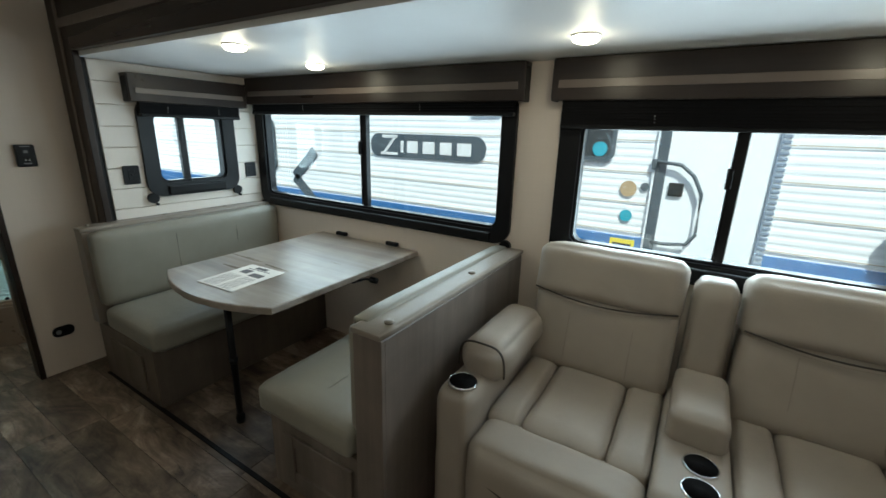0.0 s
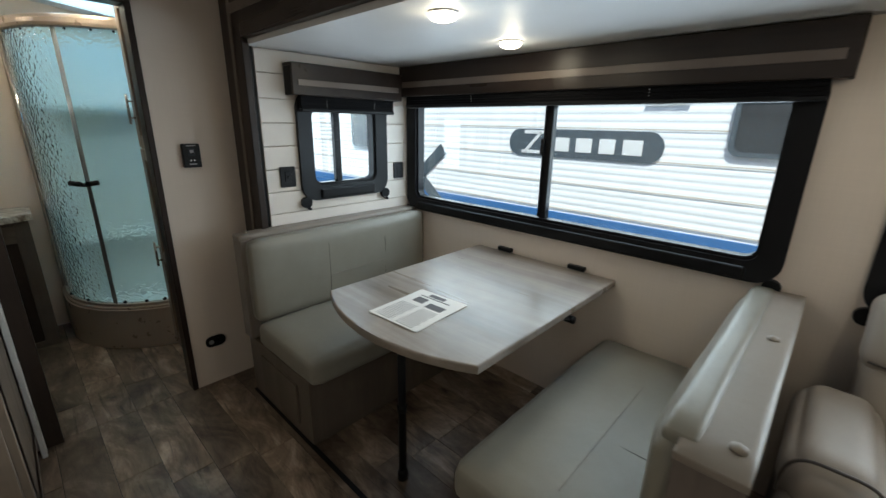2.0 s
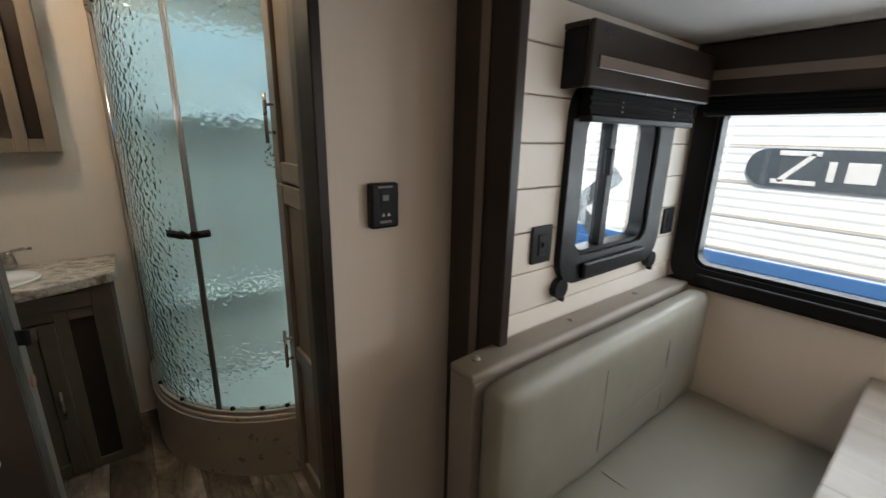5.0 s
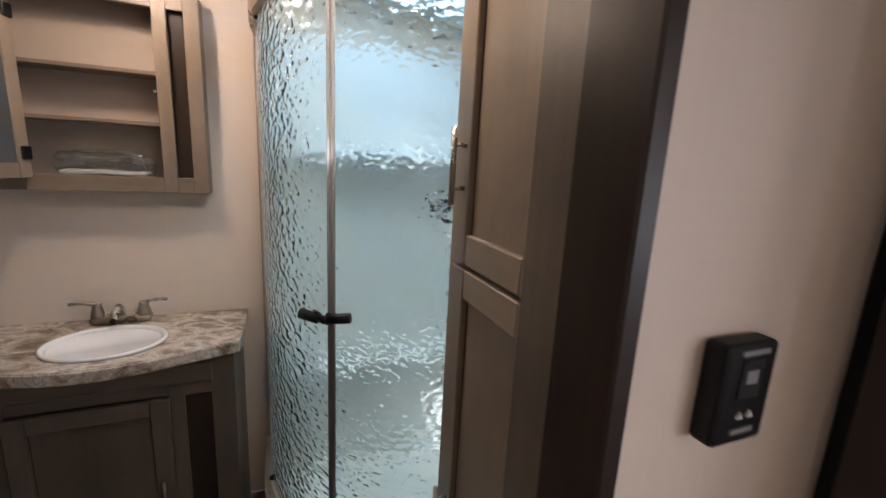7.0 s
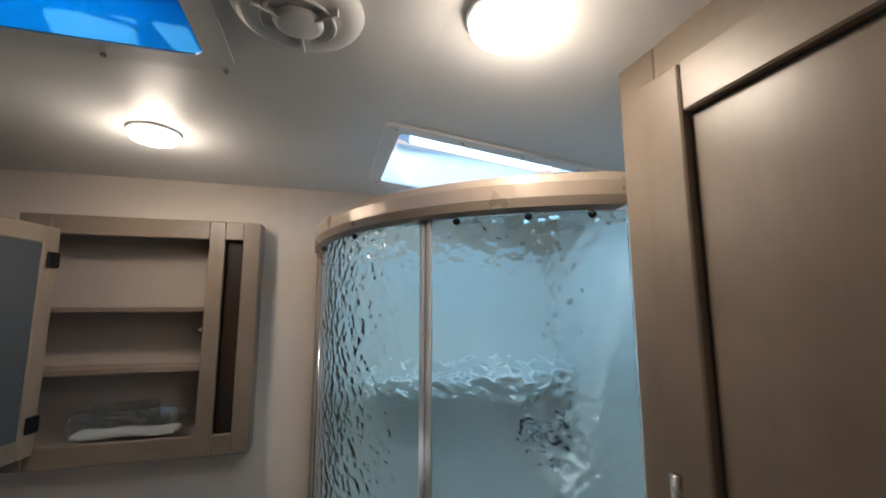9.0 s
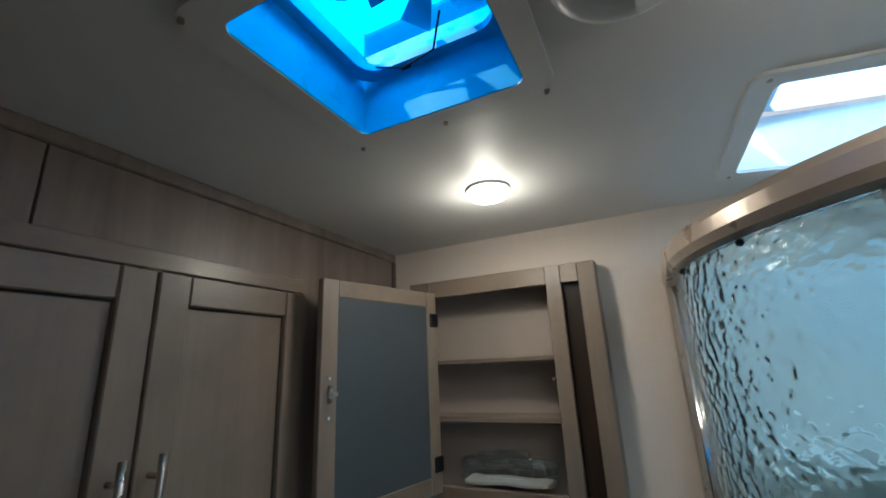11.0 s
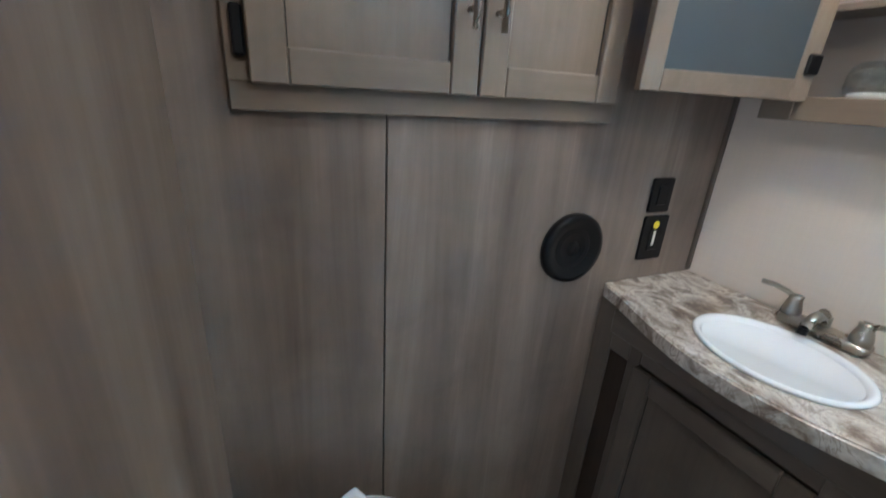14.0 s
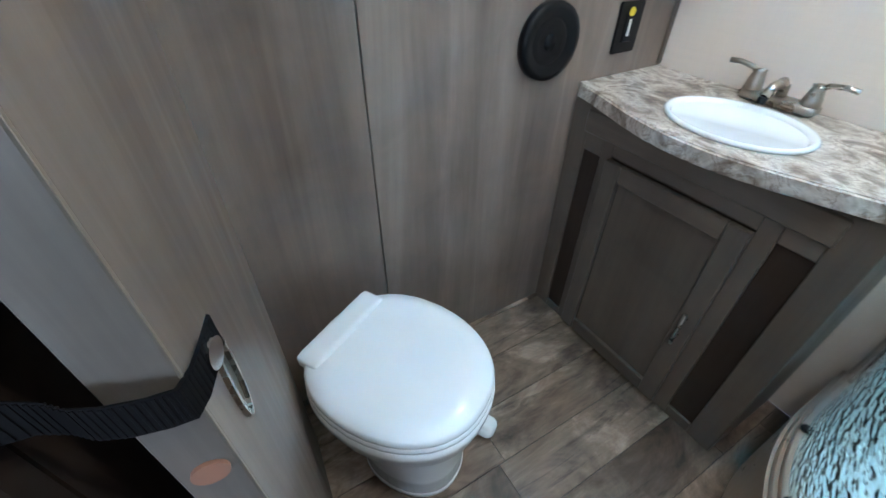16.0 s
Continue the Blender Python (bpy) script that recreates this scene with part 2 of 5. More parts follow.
BLUEF = film("blue_film", (0.03, 0.65, 1.0), 0.1)
SKYF = film("skylight_dome", (0.5, 0.64, 0.74))
# Blue light through the film-covered lid is put into this plastic's colour.
BLUEP = plain("blue_lit_film_plastic", (0.05, 0.46, 0.70), 0.3)
SIDING = plain("white_siding", (0.87, 0.89, 0.90), 0.35, vary=0.02)
BLUESK = plain("blue_skirt", (0.05, 0.16, 0.38), 0.35)
SLATEG = plain("slate_graphic", (0.07, 0.09, 0.105), 0.4)
GREY = plain("grey_plastic", (0.22, 0.23, 0.24), 0.45)
AWN = plain("blue_grey_metal", (0.24, 0.29, 0.36), 0.4)
ASPH = plain("asphalt", (0.05, 0.05, 0.052), 0.85, vary=0.2, scale=3, fine=0.5, fine_scale=90)
COPPER = plain("copper_cap", (0.26, 0.13, 0.085), 0.5)
YELLOW = plain("yellow_sticker", (0.75, 0.62, 0.03), 0.4)
TAN = plain("tan_sticker", (0.45, 0.32, 0.18), 0.5)
TEAL = plain("teal_sticker", (0.03, 0.35, 0.45), 0.5)
CREAMC = plain("white_counter", (0.72, 0.70, 0.66), 0.3, vary=0.04)
SMOKE = plain("smoked_glass", (0.03, 0.035, 0.04), 0.08)


# ---- mesh helpers ----
def thing(name, at, label="", category="", group="", kind=""):
    ob = new(name)
    ob.location = at
    ob.empty_display_size = 0.1
    return tagged(ob, label, category, group, kind)


def part(name, bm, material, parent=None, label="", m=None, smooth=False, kind=""):
    me = bpy.data.meshes.new(name)
    if m is not None:
        bm.transform(m)
    bmesh.ops.recalc_face_normals(bm, faces=bm.faces)
    bm.to_mesh(me)
    bm.free()
    me.materials.append(material)
    if smooth:
        for p in me.polygons:
            p.use_smooth = True
    ob = new(name, me)
    if parent is not None:
        ob.parent = parent
        if parent.data is None:
            ob.matrix_parent_inverse = Matrix.Translation(-Vector(parent.location))
    if label:
        ob["label"] = label
    if kind:
        ob["kind"] = kind
    return ob


def box(x0, x1, y0, y1, z0, z1, bevel=0.0, seg=1, bm=None):
    own = bmesh.new()
    bmesh.ops.create_cube(own, size=1.0)
    for v in own.verts:
        v.co = ((x0 + x1) / 2 + v.co.x * abs(x1 - x0), (y0 + y1) / 2 + v.co.y * abs(y1 - y0), (z0 + z1) / 2 + v.co.z * abs(z1 - z0))
    if bevel:
        bmesh.ops.bevel(own, geom=own.edges[:], offset=bevel, segments=seg, affect="EDGES", profile=0.5)
    if bm is None:
        return own
    me = bpy.data.meshes.new("tmp")
    own.to_mesh(me)
    own.free()
    bm.from_mesh(me)
    bpy.data.meshes.remove(me)
    return bm


def soft(x0, x1, y0, y1, z0, z1, r=0.04, puff=(0, 0, 0), cuts=9, crumple=0.0, seed=0.0):
    """An upholstered block: rounded edges, faces that swell by puff metres along x, y and z."""
    bm = bmesh.new()
    bmesh.ops.create_cube(bm, size=2.0)
    bmesh.ops.subdivide_edges(bm, edges=bm.edges[:], cuts=cuts, use_grid_fill=True)
    c = Vector(((x0 + x1) / 2, (y0 + y1) / 2, (z0 + z1) / 2))
    h = Vector((abs(x1 - x0) / 2, abs(y1 - y0) / 2, abs(z1 - z0) / 2))
    r = min(r, min(h) * 0.98)
    for v in bm.verts:
        u = v.co.copy()
        s = Vector([math.copysign(abs(k) ** 0.75, k) for k in u])
        p = Vector([s[i] * h[i] for i in range(3)])
        q = Vector([max(-(h[i] - r), min(h[i] - r, p[i])) for i in range(3)])
        d = p - q
        if d.length > 1e-9:
            p = q + d.normalized() * r
        for i in range(3):
            j, k = (i + 1) % 3, (i + 2) % 3
            if abs(abs(u[i]) - 1) < 1e-6:
                p[i] += math.copysign(puff[i] * (1 - u[j] ** 4) * (1 - u[k] ** 4), u[i])
        if crumple:
            p += crumple * noise.noise_vector((c + p) * 9 + Vector((seed, 0, 0)))
        v.co = c + p
    return bm


def rod(a, b, r, n=12, bm=None, r2=None):
    bm = bm or bmesh.new()
    a, b = Vector(a), Vector(b)
    m = Matrix.Translation((a + b) / 2) @ (b - a).to_track_quat("Z", "Y").to_matrix().to_4x4()
    bmesh.ops.create_cone(bm, cap_ends=True, segments=n, radius1=r, radius2=r if r2 is None else r2, depth=(b - a).length, matrix=m)
    return bm


def lathe(profile, n=32, at=(0, 0, 0), sx=1.0, sy=1.0):
    """A turned shape about z from (radius, height) pairs, scaled to an oval by sx and sy."""
    bm = bmesh.new()
    rings = []
    for r, z in profile:
        rings.append([bm.verts.new((at[0] + sx * r * math.cos(2 * math.pi * i / n), at[1] + sy * r * math.sin(2 * math.pi * i / n), at[2] + z)) for i in range(n)])
    for a, b in zip(rings, rings[1:]):
        for i in range(n):
            bm.faces.new((a[i], a[(i + 1) % n], b[(i + 1) % n], b[i]))
    if profile[0][0] > 1e-6:
        bm.faces.new(rings[0][::-1])
    if profile[-1][0] > 1e-6:
        bm.faces.new(rings[-1])
    bmesh.ops.remove_doubles(bm, verts=bm.verts[:], dist=1e-5)
    return bm


def rounded(u0, u1, v0, v1, r, n=6):
    """Points of a rounded rectangle, anticlockwise."""
    pts = []
    for cu, cv, a in ((u1 - r, v1 - r, 0), (u0 + r, v1 - r, 90), (u0 + r, v0 + r, 180), (u1 - r, v0 + r, 270)):
        for i in range(n + 1):
            w = radians(a + 90 * i / n)
            pts.append((cu + r * math.cos(w), cv + r * math.sin(w)))
    return pts


def ring(outer, inner, d0, d1, di=None):
    """A frame in the (x, z) plane between two outlines, from depth y = d0 to d1 (inner edge at di)."""
    bm = bmesh.new()
    di = d1 if di is None else di
    n = len(outer)
    rows = [[bm.verts.new((u, y, v)) for u, v in o] for o, y in ((outer, d0), (outer, d1), (inner, di), (inner, d0))]
    for a, b in zip(rows, rows[1:] + rows[:1]):
        for i in range(n):
            bm.faces.new((a[i], a[(i + 1) % n], b[(i + 1) % n], b[i]))
    return bm


def slab(pts, d0, d1, bevel=0.0):
    """A plate in the (x, y) plane from z = d0 to d1."""
    bm = bmesh.new()
    f = bm.faces.new([bm.verts.new((u, v, d0)) for u, v in pts])
    r = bmesh.ops.extrude_face_region(bm, geom=[f])
    for v in r["geom"]:
        if isinstance(v, bmesh.types.BMVert):
            v.co.z = d1
    if bevel:
        e = [e for e in bm.edges if abs(e.verts[0].co.z - e.verts[1].co.z) < 1e-6]
        bmesh.ops.bevel(bm, geom=e, offset=bevel, segments=2, affect="EDGES", profile=0.5)
    return bm


def tube(pts, r, n=8):
    """A round bar along a line of points."""
    bm = bmesh.new()
    pts = [Vector(p) for p in pts]
    rings = []
    for i, p in enumerate(pts):
        d = (pts[min(i + 1, len(pts) - 1)] - pts[max(i - 1, 0)]).normalized()
        q = d.to_track_quat("Z", "Y").to_matrix()
        rings.append([bm.verts.new(p + q @ Vector((r * math.cos(2 * math.pi * k / n), r * math.sin(2 * math.pi * k / n), 0))) for k in range(n)])
    for a, b in zip(rings, rings[1:]):
        for k in range(n):
            bm.faces.new((a[k], a[(k + 1) % n], b[(k + 1) % n], b[k]))
    bm.faces.new(rings[0][::-1])
    bm.faces.new(rings[-1])
    return bm


# Turns of local (x, y, z), whose front is -y, to the walls of the place.
FRONT_MX = Matrix(((0, 1, 0, 0), (-1, 0, 0, 0), (0, 0, 1, 0), (0, 0, 0, 1)))   # front to -x: local x runs to -y
FRONT_PX = Matrix(((0, -1, 0, 0), (1, 0, 0, 0), (0, 0, 1, 0), (0, 0, 0, 1)))   # front to +x: local x runs to +y


def at(x, y, z, turn=Matrix.Identity(4)):
    return Matrix.Translation((x, y, z)) @ turn


def wall_cells(u0, u1, z0, z1, holes):
    """Rectangles that fill a wall round its openings."""
    us = sorted({u0, u1, *[h[0] for h in holes], *[h[1] for h in holes]})
    zs = sorted({z0, z1, *[h[2] for h in holes], *[h[3] for h in holes]})
    for a, b in zip(us, us[1:]):
        for c, d in zip(zs, zs[1:]):
            if not any(h[0] <= a and b <= h[1] and h[2] <= c and d <= h[3] for h in holes):
                yield a, b, c, d


def weld(bm):
    """Joins the cells of a wall and takes out the faces between them."""
    bmesh.ops.remove_doubles(bm, verts=bm.verts[:], dist=1e-5)
    seen = {}
    for f in bm.faces:
        seen.setdefault(tuple(round(k, 4) for k in f.calc_center_median()), []).append(f)
    bmesh.ops.delete(bm, geom=[f for fs in seen.values() if len(fs) > 1 for f in fs], context="FACES")


def wall_x(name, x0, x1, y0, y1, z0, z1, holes, material, label):
    bm = bmesh.new()
    for a, b, c, d in wall_cells(y0, y1, z0, z1, holes):
        box(x0, x1, a, b, c, d, bm=bm)
    weld(bm)
    return tagged(part(name, bm, material), label, "wall", kind="structure")


def wall_y(name, y0, y1, x0, x1, z0, z1, holes, material, label):
    bm = bmesh.new()
    for a, b, c, d in wall_cells(x0, x1, z0, z1, holes):
        box(a, b, y0, y1, c, d, bm=bm)
    weld(bm)
    return tagged(part(name, bm, material), label, "wall", kind="structure")


def ceiling_with(name, x0, x1, y0, y1, z0, z1, holes, material, label):
    bm = bmesh.new()
    for a, b, c, d in wall_cells(x0, x1, y0, y1, holes):
        box(a, b, c, d, z0, z1, bm=bm)
    weld(bm)
    return tagged(part(name, bm, material), label, "ceiling", kind="structure")


def shaker(parent, w, h, m, stile, rail, panel, edge=0.055, thick=0.02, name="door", rails=()):
    """A framed door with a recessed panel, local x from 0 to w, z from 0 to h, front at y = -thick."""
    door = part(name, box(edge - 0.004, w - edge + 0.004, -thick * 0.3, -0.002, edge - 0.004, h - edge + 0.004), panel, parent, m=m)
    for a, b in ((0, edge), (w - edge, w)):
        part("stile", box(a, b, -thick, -0.001, 0, h, 0.0025), stile, door, m=m)
    for a, b in ((0, edge), (h - edge, h), *rails):
        part("rail", box(edge + 0.0014, w - edge - 0.0014, -thick + 0.001, -0.001, a, b, 0.0025), rail, door, m=m)
    # Near-black strips paint the shade at the panel's sides and top.
    bead = box(edge, edge + 0.003, -thick * 0.3 - 0.0008, -thick * 0.3, edge, h - edge)
    box(w - edge - 0.003, w - edge, -thick * 0.3 - 0.0008, -thick * 0.3, edge, h - edge, bm=bead)
    box(edge + 0.003, w - edge - 0.003, -thick * 0.3 - 0.0008, -thick * 0.3, h - edge - 0.004, h - edge, bm=bead)
    part("glazed_bead", bead, JOINT, door, "dark strip painting the shade in the panel groove", m=m)
    return door


def bar_handle(parent, p, q, out, r=0.006, mat=None):
    """A round bar from p to q on two short posts; out points from the bar back to the door."""
    p, q, out = Vector(p), Vector(q), Vector(out)
    h = part("handle", rod(p, q, r), mat or STEEL, parent, "brushed nickel bar handle", smooth=True)
    for s in (0.22, 0.78):
        k = p.lerp(q, s)
        part("post", rod(k, k + out, r * 0.8), mat or STEEL, h, smooth=True)
    return h


# ---- the shell ----
X_KITCHEN, X_SIDE, X_WIN, Y_REAR, Y_BACK, H, H_SLIDE = -0.75, 1.70, 2.59, -4.75, 1.48, 2.09, 1.745
sub = tagged(part("floor", box(X_KITCHEN, 2.63, Y_REAR, Y_BACK, -0.06, -0.004), JOINT), "brown wood-look vinyl plank floor", "floor", kind="structure")
wall_x("wall_kitchen", X_KITCHEN - 0.05, X_KITCHEN, Y_REAR, Y_BACK, 0, 2.2, [], WALL, "cream wallboard side wall")
wall_y("wall_rear", Y_REAR - 0.05, Y_REAR, X_KITCHEN, 2.7, 0, 2.2, [], WALL, "cream wallboard end wall")
BIG, SIDEW, SMALL = (-2.165, -0.28, 0.93, 1.56), (-3.72, -2.51, 0.92, 1.5), (1.88, 2.335, 1.06, 1.5)
wall_x("wall_window", X_WIN, X_WIN + 0.06, -4.6, -0.16, -0.06, 1.80, [BIG, SIDEW], WALL, "cream wallboard slide-out wall below black windows")
wall_y("wall_slide_end", -0.19, -0.13, 1.63, X_WIN, -0.06, 1.80, [SMALL], WALL, "slide-out end wall behind shiplap")
wall_y("wall_slide_near", -4.66, -4.6, 1.60, X_WIN + 0.06, -0.06, 1.80, [], WALL, "cream wallboard slide-out end wall")
wall_y("wall_partition", 0.0, 0.045, X_KITCHEN, X_SIDE, 0, H, [(0.645, 1.228, 0, 1.885)], WALL, "cream wallboard partition with the bathroom doorway")
wall_x("wall_bath_left", -0.05, 0.0, 0.045, Y_BACK, 0, H, [], JOINT, "bathroom side wall behind wood-look panels")
wall_y("wall_bath_back", Y_BACK, Y_BACK + 0.06, -0.05, X_SIDE + 0.05, 0, 2.3, [(0.118, 0.682, 1.326, 1.951)], WALL, "cream wallboard bathroom back wall")
wall_x("wall_bath_right", X_SIDE, X_SIDE + 0.05, -0.10, Y_BACK, 0, 2.3, [], FIBRE, "white outer wall behind the shower")
wall_x("wall_slide_above", 1.60, 1.66, Y_REAR, -0.09, 1.80, H, [], WALL, "wall above the slide-out opening")
SKYL, FANH = (1.02, 1.58, 0.95, 1.30), (0.405, 0.695, 0.485, 0.765)
bath_ceiling = ceiling_with("ceiling_bath", -0.05, X_SIDE + 0.05, 0.0, Y_BACK, H, H + 0.06, [SKYL, FANH], CEIL, "white bathroom ceiling panel with two roof openings")
ceiling_with("ceiling_main", X_KITCHEN, 1.66, Y_REAR, 0.0, H, H + 0.06, [], CEIL, "white ceiling panel")
ceiling_with("ceiling_slide", 1.60, X_WIN + 0.06, -4.6, -0.16, H_SLIDE, H_SLIDE + 0.055, [], CEIL, "white slide-out ceiling panel")



def crown(ob):
    """The crowned roof: the ceiling falls towards the outer wall past x = 1.02."""
    for v in ob.data.vertices:
        v.co.z -= 0.117 * max(0.0, v.co.x - 1.02)


crown(bath_ceiling)

# Trim at the ceiling over the panel wall, and in the corner.
tagged(part("trim_ceiling", box(0.0, 0.012, 0.05, Y_BACK, H - 0.028, H, 0.003), PANELZ), "taupe ceiling moulding", "trim", kind="structure")
tagged(part("trim_corner", box(0.0, 0.014, Y_BACK - 0.014, Y_BACK, 0.86, H - 0.03, 0.003), VANZ), "taupe corner moulding", "trim", kind="structure")

# Wood-look panels on the bathroom side wall, butted with a thin dark joint.
for a, b in ((0.05, 0.4965), (0.500, Y_BACK)):
    tagged(part("wall_panel", box(-0.004, 0.004, a, b, 0.0, H - 0.028, 0.001), PANELZ), "taupe wood-look wall panel with vertical grain", "wall panel", "bathroom wall panels", "structure")

# Slide-out fascia: boards with an inlaid strip round the opening.
fascia = thing("slide_fascia", (1.59, -0.18, 0), "dark espresso fascia board with taupe strip round the slide-out", "trim", kind="structure")
part("upright", box(1.572, 1.604, -0.245, -0.03, 0.0, 2.03, 0.003), DARKZ, fascia)
part("strip", box(1.566, 1.572, -0.160, -0.130, 0.0, 2.0, 0.002), STRIP, fascia, "taupe inlaid strip")
part("header", box(1.568, 1.604, -4.6, -0.247, 1.768, 2.03, 0.003), DARKY, fascia)
part("strip", box(1.562, 1.568, -4.6, -0.165, 1.872, 1.912, 0.002), STRIP, fascia, "taupe inlaid strip")
part("seal", box(1.605, 1.635, -0.20, -0.002, 0.0, 2.03), BLACK, fascia, "black rubber seal")

# Doorway: casing and jambs.
casing = thing("door_1", (0.94, 0.02, 0), "bathroom doorway with dark espresso casing", "doorway", kind="structure")
part("casing", box(1.203, 1.228, -0.012, 0.080, 0, 1.906, 0.003), DARKZ, casing)
part("return_board", box(1.2285, 1.298, 0.048, 0.192, 0, H - 0.004, 0.003), VANZ, casing, "brown return board")
part("casing", box(0.608, 0.672, -0.012, -0.0005, 0, 1.906, 0.003), DARKZ, casing)
part("jamb", box(0.6455, 0.672, 0.0005, 0.049, 0, 1.88, 0.002), DARKZ, casing)
part("pocket_face", box(0.20, 0.644, 0.046, 0.049, 0, 1.95), DARKZ, casing)
part("head", box(0.6725, 1.2025, -0.012, 0.080, 1.872, 1.906, 0.003), DARKY, casing)

# Shiplap boards on the slide's end wall.
lap = thing("shiplap", (2.1, -0.2, 0.8), "white horizontal shiplap boards with dark grooves", "wall cladding", kind="structure")
edges = [0.70, 0.83, 0.945, 1.060, 1.175, 1.292, 1.406, 1.52, 1.636, 1.743]
for a, b in zip(edges, edges[1:]):
    spans = [(1.636, 2.588)] if b <= 1.06 or a >= 1.5 else [(1.636, 1.88), (2.335, 2.588)]
    for s, e in spans:
        part("board", box(s, e, -0.209, -0.1905, a + 0.0018, b - 0.0018, 0.002), SHIP, lap)


# ---- windows ----
def window(name, u0, u1, z0, z1, o, turn, mid, label):
    """A sliding window in black trim; local x along the wall, inside face at y = 0, looking in at -y."""
    m = turn
    w = thing(name, turn.translation, label, "window", "black framed windows", "structure")
    inn = rounded(u0, u1, z0, z1, 0.05)
    part("window_frame", ring(rounded(u0 - o, u1 + o, z0 - o, z1 + o, 0.085), inn, 0.0, -0.022, -0.014), BLACK, w, m=m)
    part("rebate", ring(rounded(u0 - 0.002, u1 + 0.002, z0 - 0.002, z1 + 0.002, 0.05), rounded(u0 + 0.014, u1 - 0.014, z0 + 0.014, z1 - 0.014, 0.04), 0.05, 0.0), BLACK, w, m=m)
    part("mullion", box(mid - 0.017, mid + 0.017, 0.006, 0.045, z0, z1, 0.003), BLACK, w, m=m)
    part("sash_rail", box(mid - 0.026, mid - 0.016, 0.0, 0.03, z0 + 0.02, z1 - 0.02, 0.002), BLACK, w, m=m)
    part("sill", box(u0 + 0.03, u1 - 0.03, -0.035, -0.016, z0 - o * 0.9, z0 - 0.018, 0.008, 2), BLACK, w, m=m)
    part("latch", box(mid - 0.034, mid - 0.012, -0.012, 0.01, (z0 + z1) / 2 + 0.03, (z0 + z1) / 2 + 0.11, 0.003), BLACK, w, m=m)
    for s, e in ((u0, mid), (mid, u1)):
        g = part("pane", box(s + 0.006, e - 0.006, 0.026, 0.030, z0 + 0.004, z1 - 0.004), GLASS, w, m=m)
        g.visible_shadow = False
    for s in (u0 - o * 0.75, u1 + o * 0.75):
        part("corner_foot", rod((s, -0.024, z0 - o - 0.006), (s, -0.002, z0 - o - 0.006), 0.03, 16), BLACK, w, m=m)
        part("cord_knob", rod((s + 0.02, -0.018, z0 - o - 0.045), (s + 0.02, 0.0, z0 - o - 0.045), 0.008, 10), BLACK, w, m=m)
    return w


TURN_W = at(X_WIN, 0, 0, FRONT_MX)
window("window_1", 0.295, 2.15, 0.945, 1.545, 0.074, TURN_W, 1.232, "large black framed sliding window over the dinette")
window("window_2", 2.525, 3.705, 0.935, 1.49, 0.09, TURN_W, 3.125, "black framed sliding window behind the recliners")
window("window_3", 1.895, 2.32, 1.075, 1.49, 0.078, at(0, -0.209, 0), 2.068, "small black framed sliding window in shiplap")


def valance(u0, u1, z0, z1, depth, m, label, blind):
    v = thing("valance", m @ Vector(((u0 + u1) / 2, 0, z0)), label, "valance", "window valances")
    h = z1 - z0
    part("board", box(u0, u1, -depth, -depth + 0.018, z0, z1, 0.004), DARKY, v, m=m)
    part("strip", box(u0 + 0.03, u1 - 0.03, -depth - 0.004, -depth, z0 + 0.30 * h, z0 + 0.49 * h, 0.0015), STRIP, v, "taupe inlaid strip", m=m)
    part("top", box(u0, u1, -depth + 0.018, 0, z1 - 0.014, z1 - 0.001), DARKY, v, m=m)
    for s in (u0, u1 - 0.016):
        part("end_board", box(s, s + 0.016, -depth + 0.018, 0, z0, z1 - 0.015, 0.003), BLACK, v, m=m)
    b = thing("pleated_blind", m @ Vector(((u0 + u1) / 2, -0.05, blind)), "raised black pleated blind under its valance", "blind", "pleated blinds")
    n = max(2, int((z0 + 0.03 - blind - 0.02) / 0.011))
    for i in range(n):
        z = blind + 0.018 + (z0 + 0.03 - blind - 0.018) * i / n
        part("pleat", box(u0 + 0.05, u1 - 0.05, -0.064 + 0.004 * (i % 2), -0.034, z, z + 0.0118, 0.001), BLIND, b, m=m)
    part("bottom_rail", box(u0 + 0.05, u1 - 0.05, -0.07, -0.03, blind, blind + 0.018, 0.004), BLACK, b, m=m)
    for s in (0.28, 0.72):
        for i in range(3):
            part("cord_bead", lathe([(0, -0.0025), (0.0025, 0), (0, 0.0025)], 8, (u0 + (u1 - u0) * s, -0.067, blind + 0.03 + 0.012 * i)), ABS, b, m=m)
    return v


valance(0.215, 2.27, 1.570, 1.740, 0.075, TURN_W, "dark wooden window valance with taupe strip over the dinette", 1.505)
valance(2.395, 3.90, 1.570, 1.740, 0.075, TURN_W, "dark wooden window valance with taupe strip over the recliners", 1.455)
valance(1.772, 2.47, 1.54, 1.69, 0.085, at(0, -0.209, 0), "short dark wooden valance over the small window", 1.462)


# ---- lamps ----
def puck(x, y, z, r, watts, label, glow=GLOW):
    p = thing("ceiling_light", (x, y, z), label, "ceiling light", "round ceiling lights")
    part("trim_ring", lathe([(r * 0.92, 0), (r * 1.09, 0), (r * 1.09, -0.003), (r * 1.03, -0.006), (r * 0.95, -0.005)], 36, (x, y, z)), ABS, p, smooth=True)
    part("lens", lathe([(r * 1.02, -0.004), (r * 1.0, -0.014), (r * 0.86, -0.021), (r * 0.5, -0.026), (0.0, -0.0275)], 36, (x, y, z)), glow, p, "glowing warm white lens", smooth=True)
    lamp("lamp_bulb", "AREA", look((x, y, z - 0.034), (x, y + 0.0001, 0)), watts * 0.6, WARM, r * 1.7, shape="DISK")
    lamp("lamp_bulb", "POINT", at(x, y, z - 0.075), watts * 0.5, WARM, 0.035)
    return p


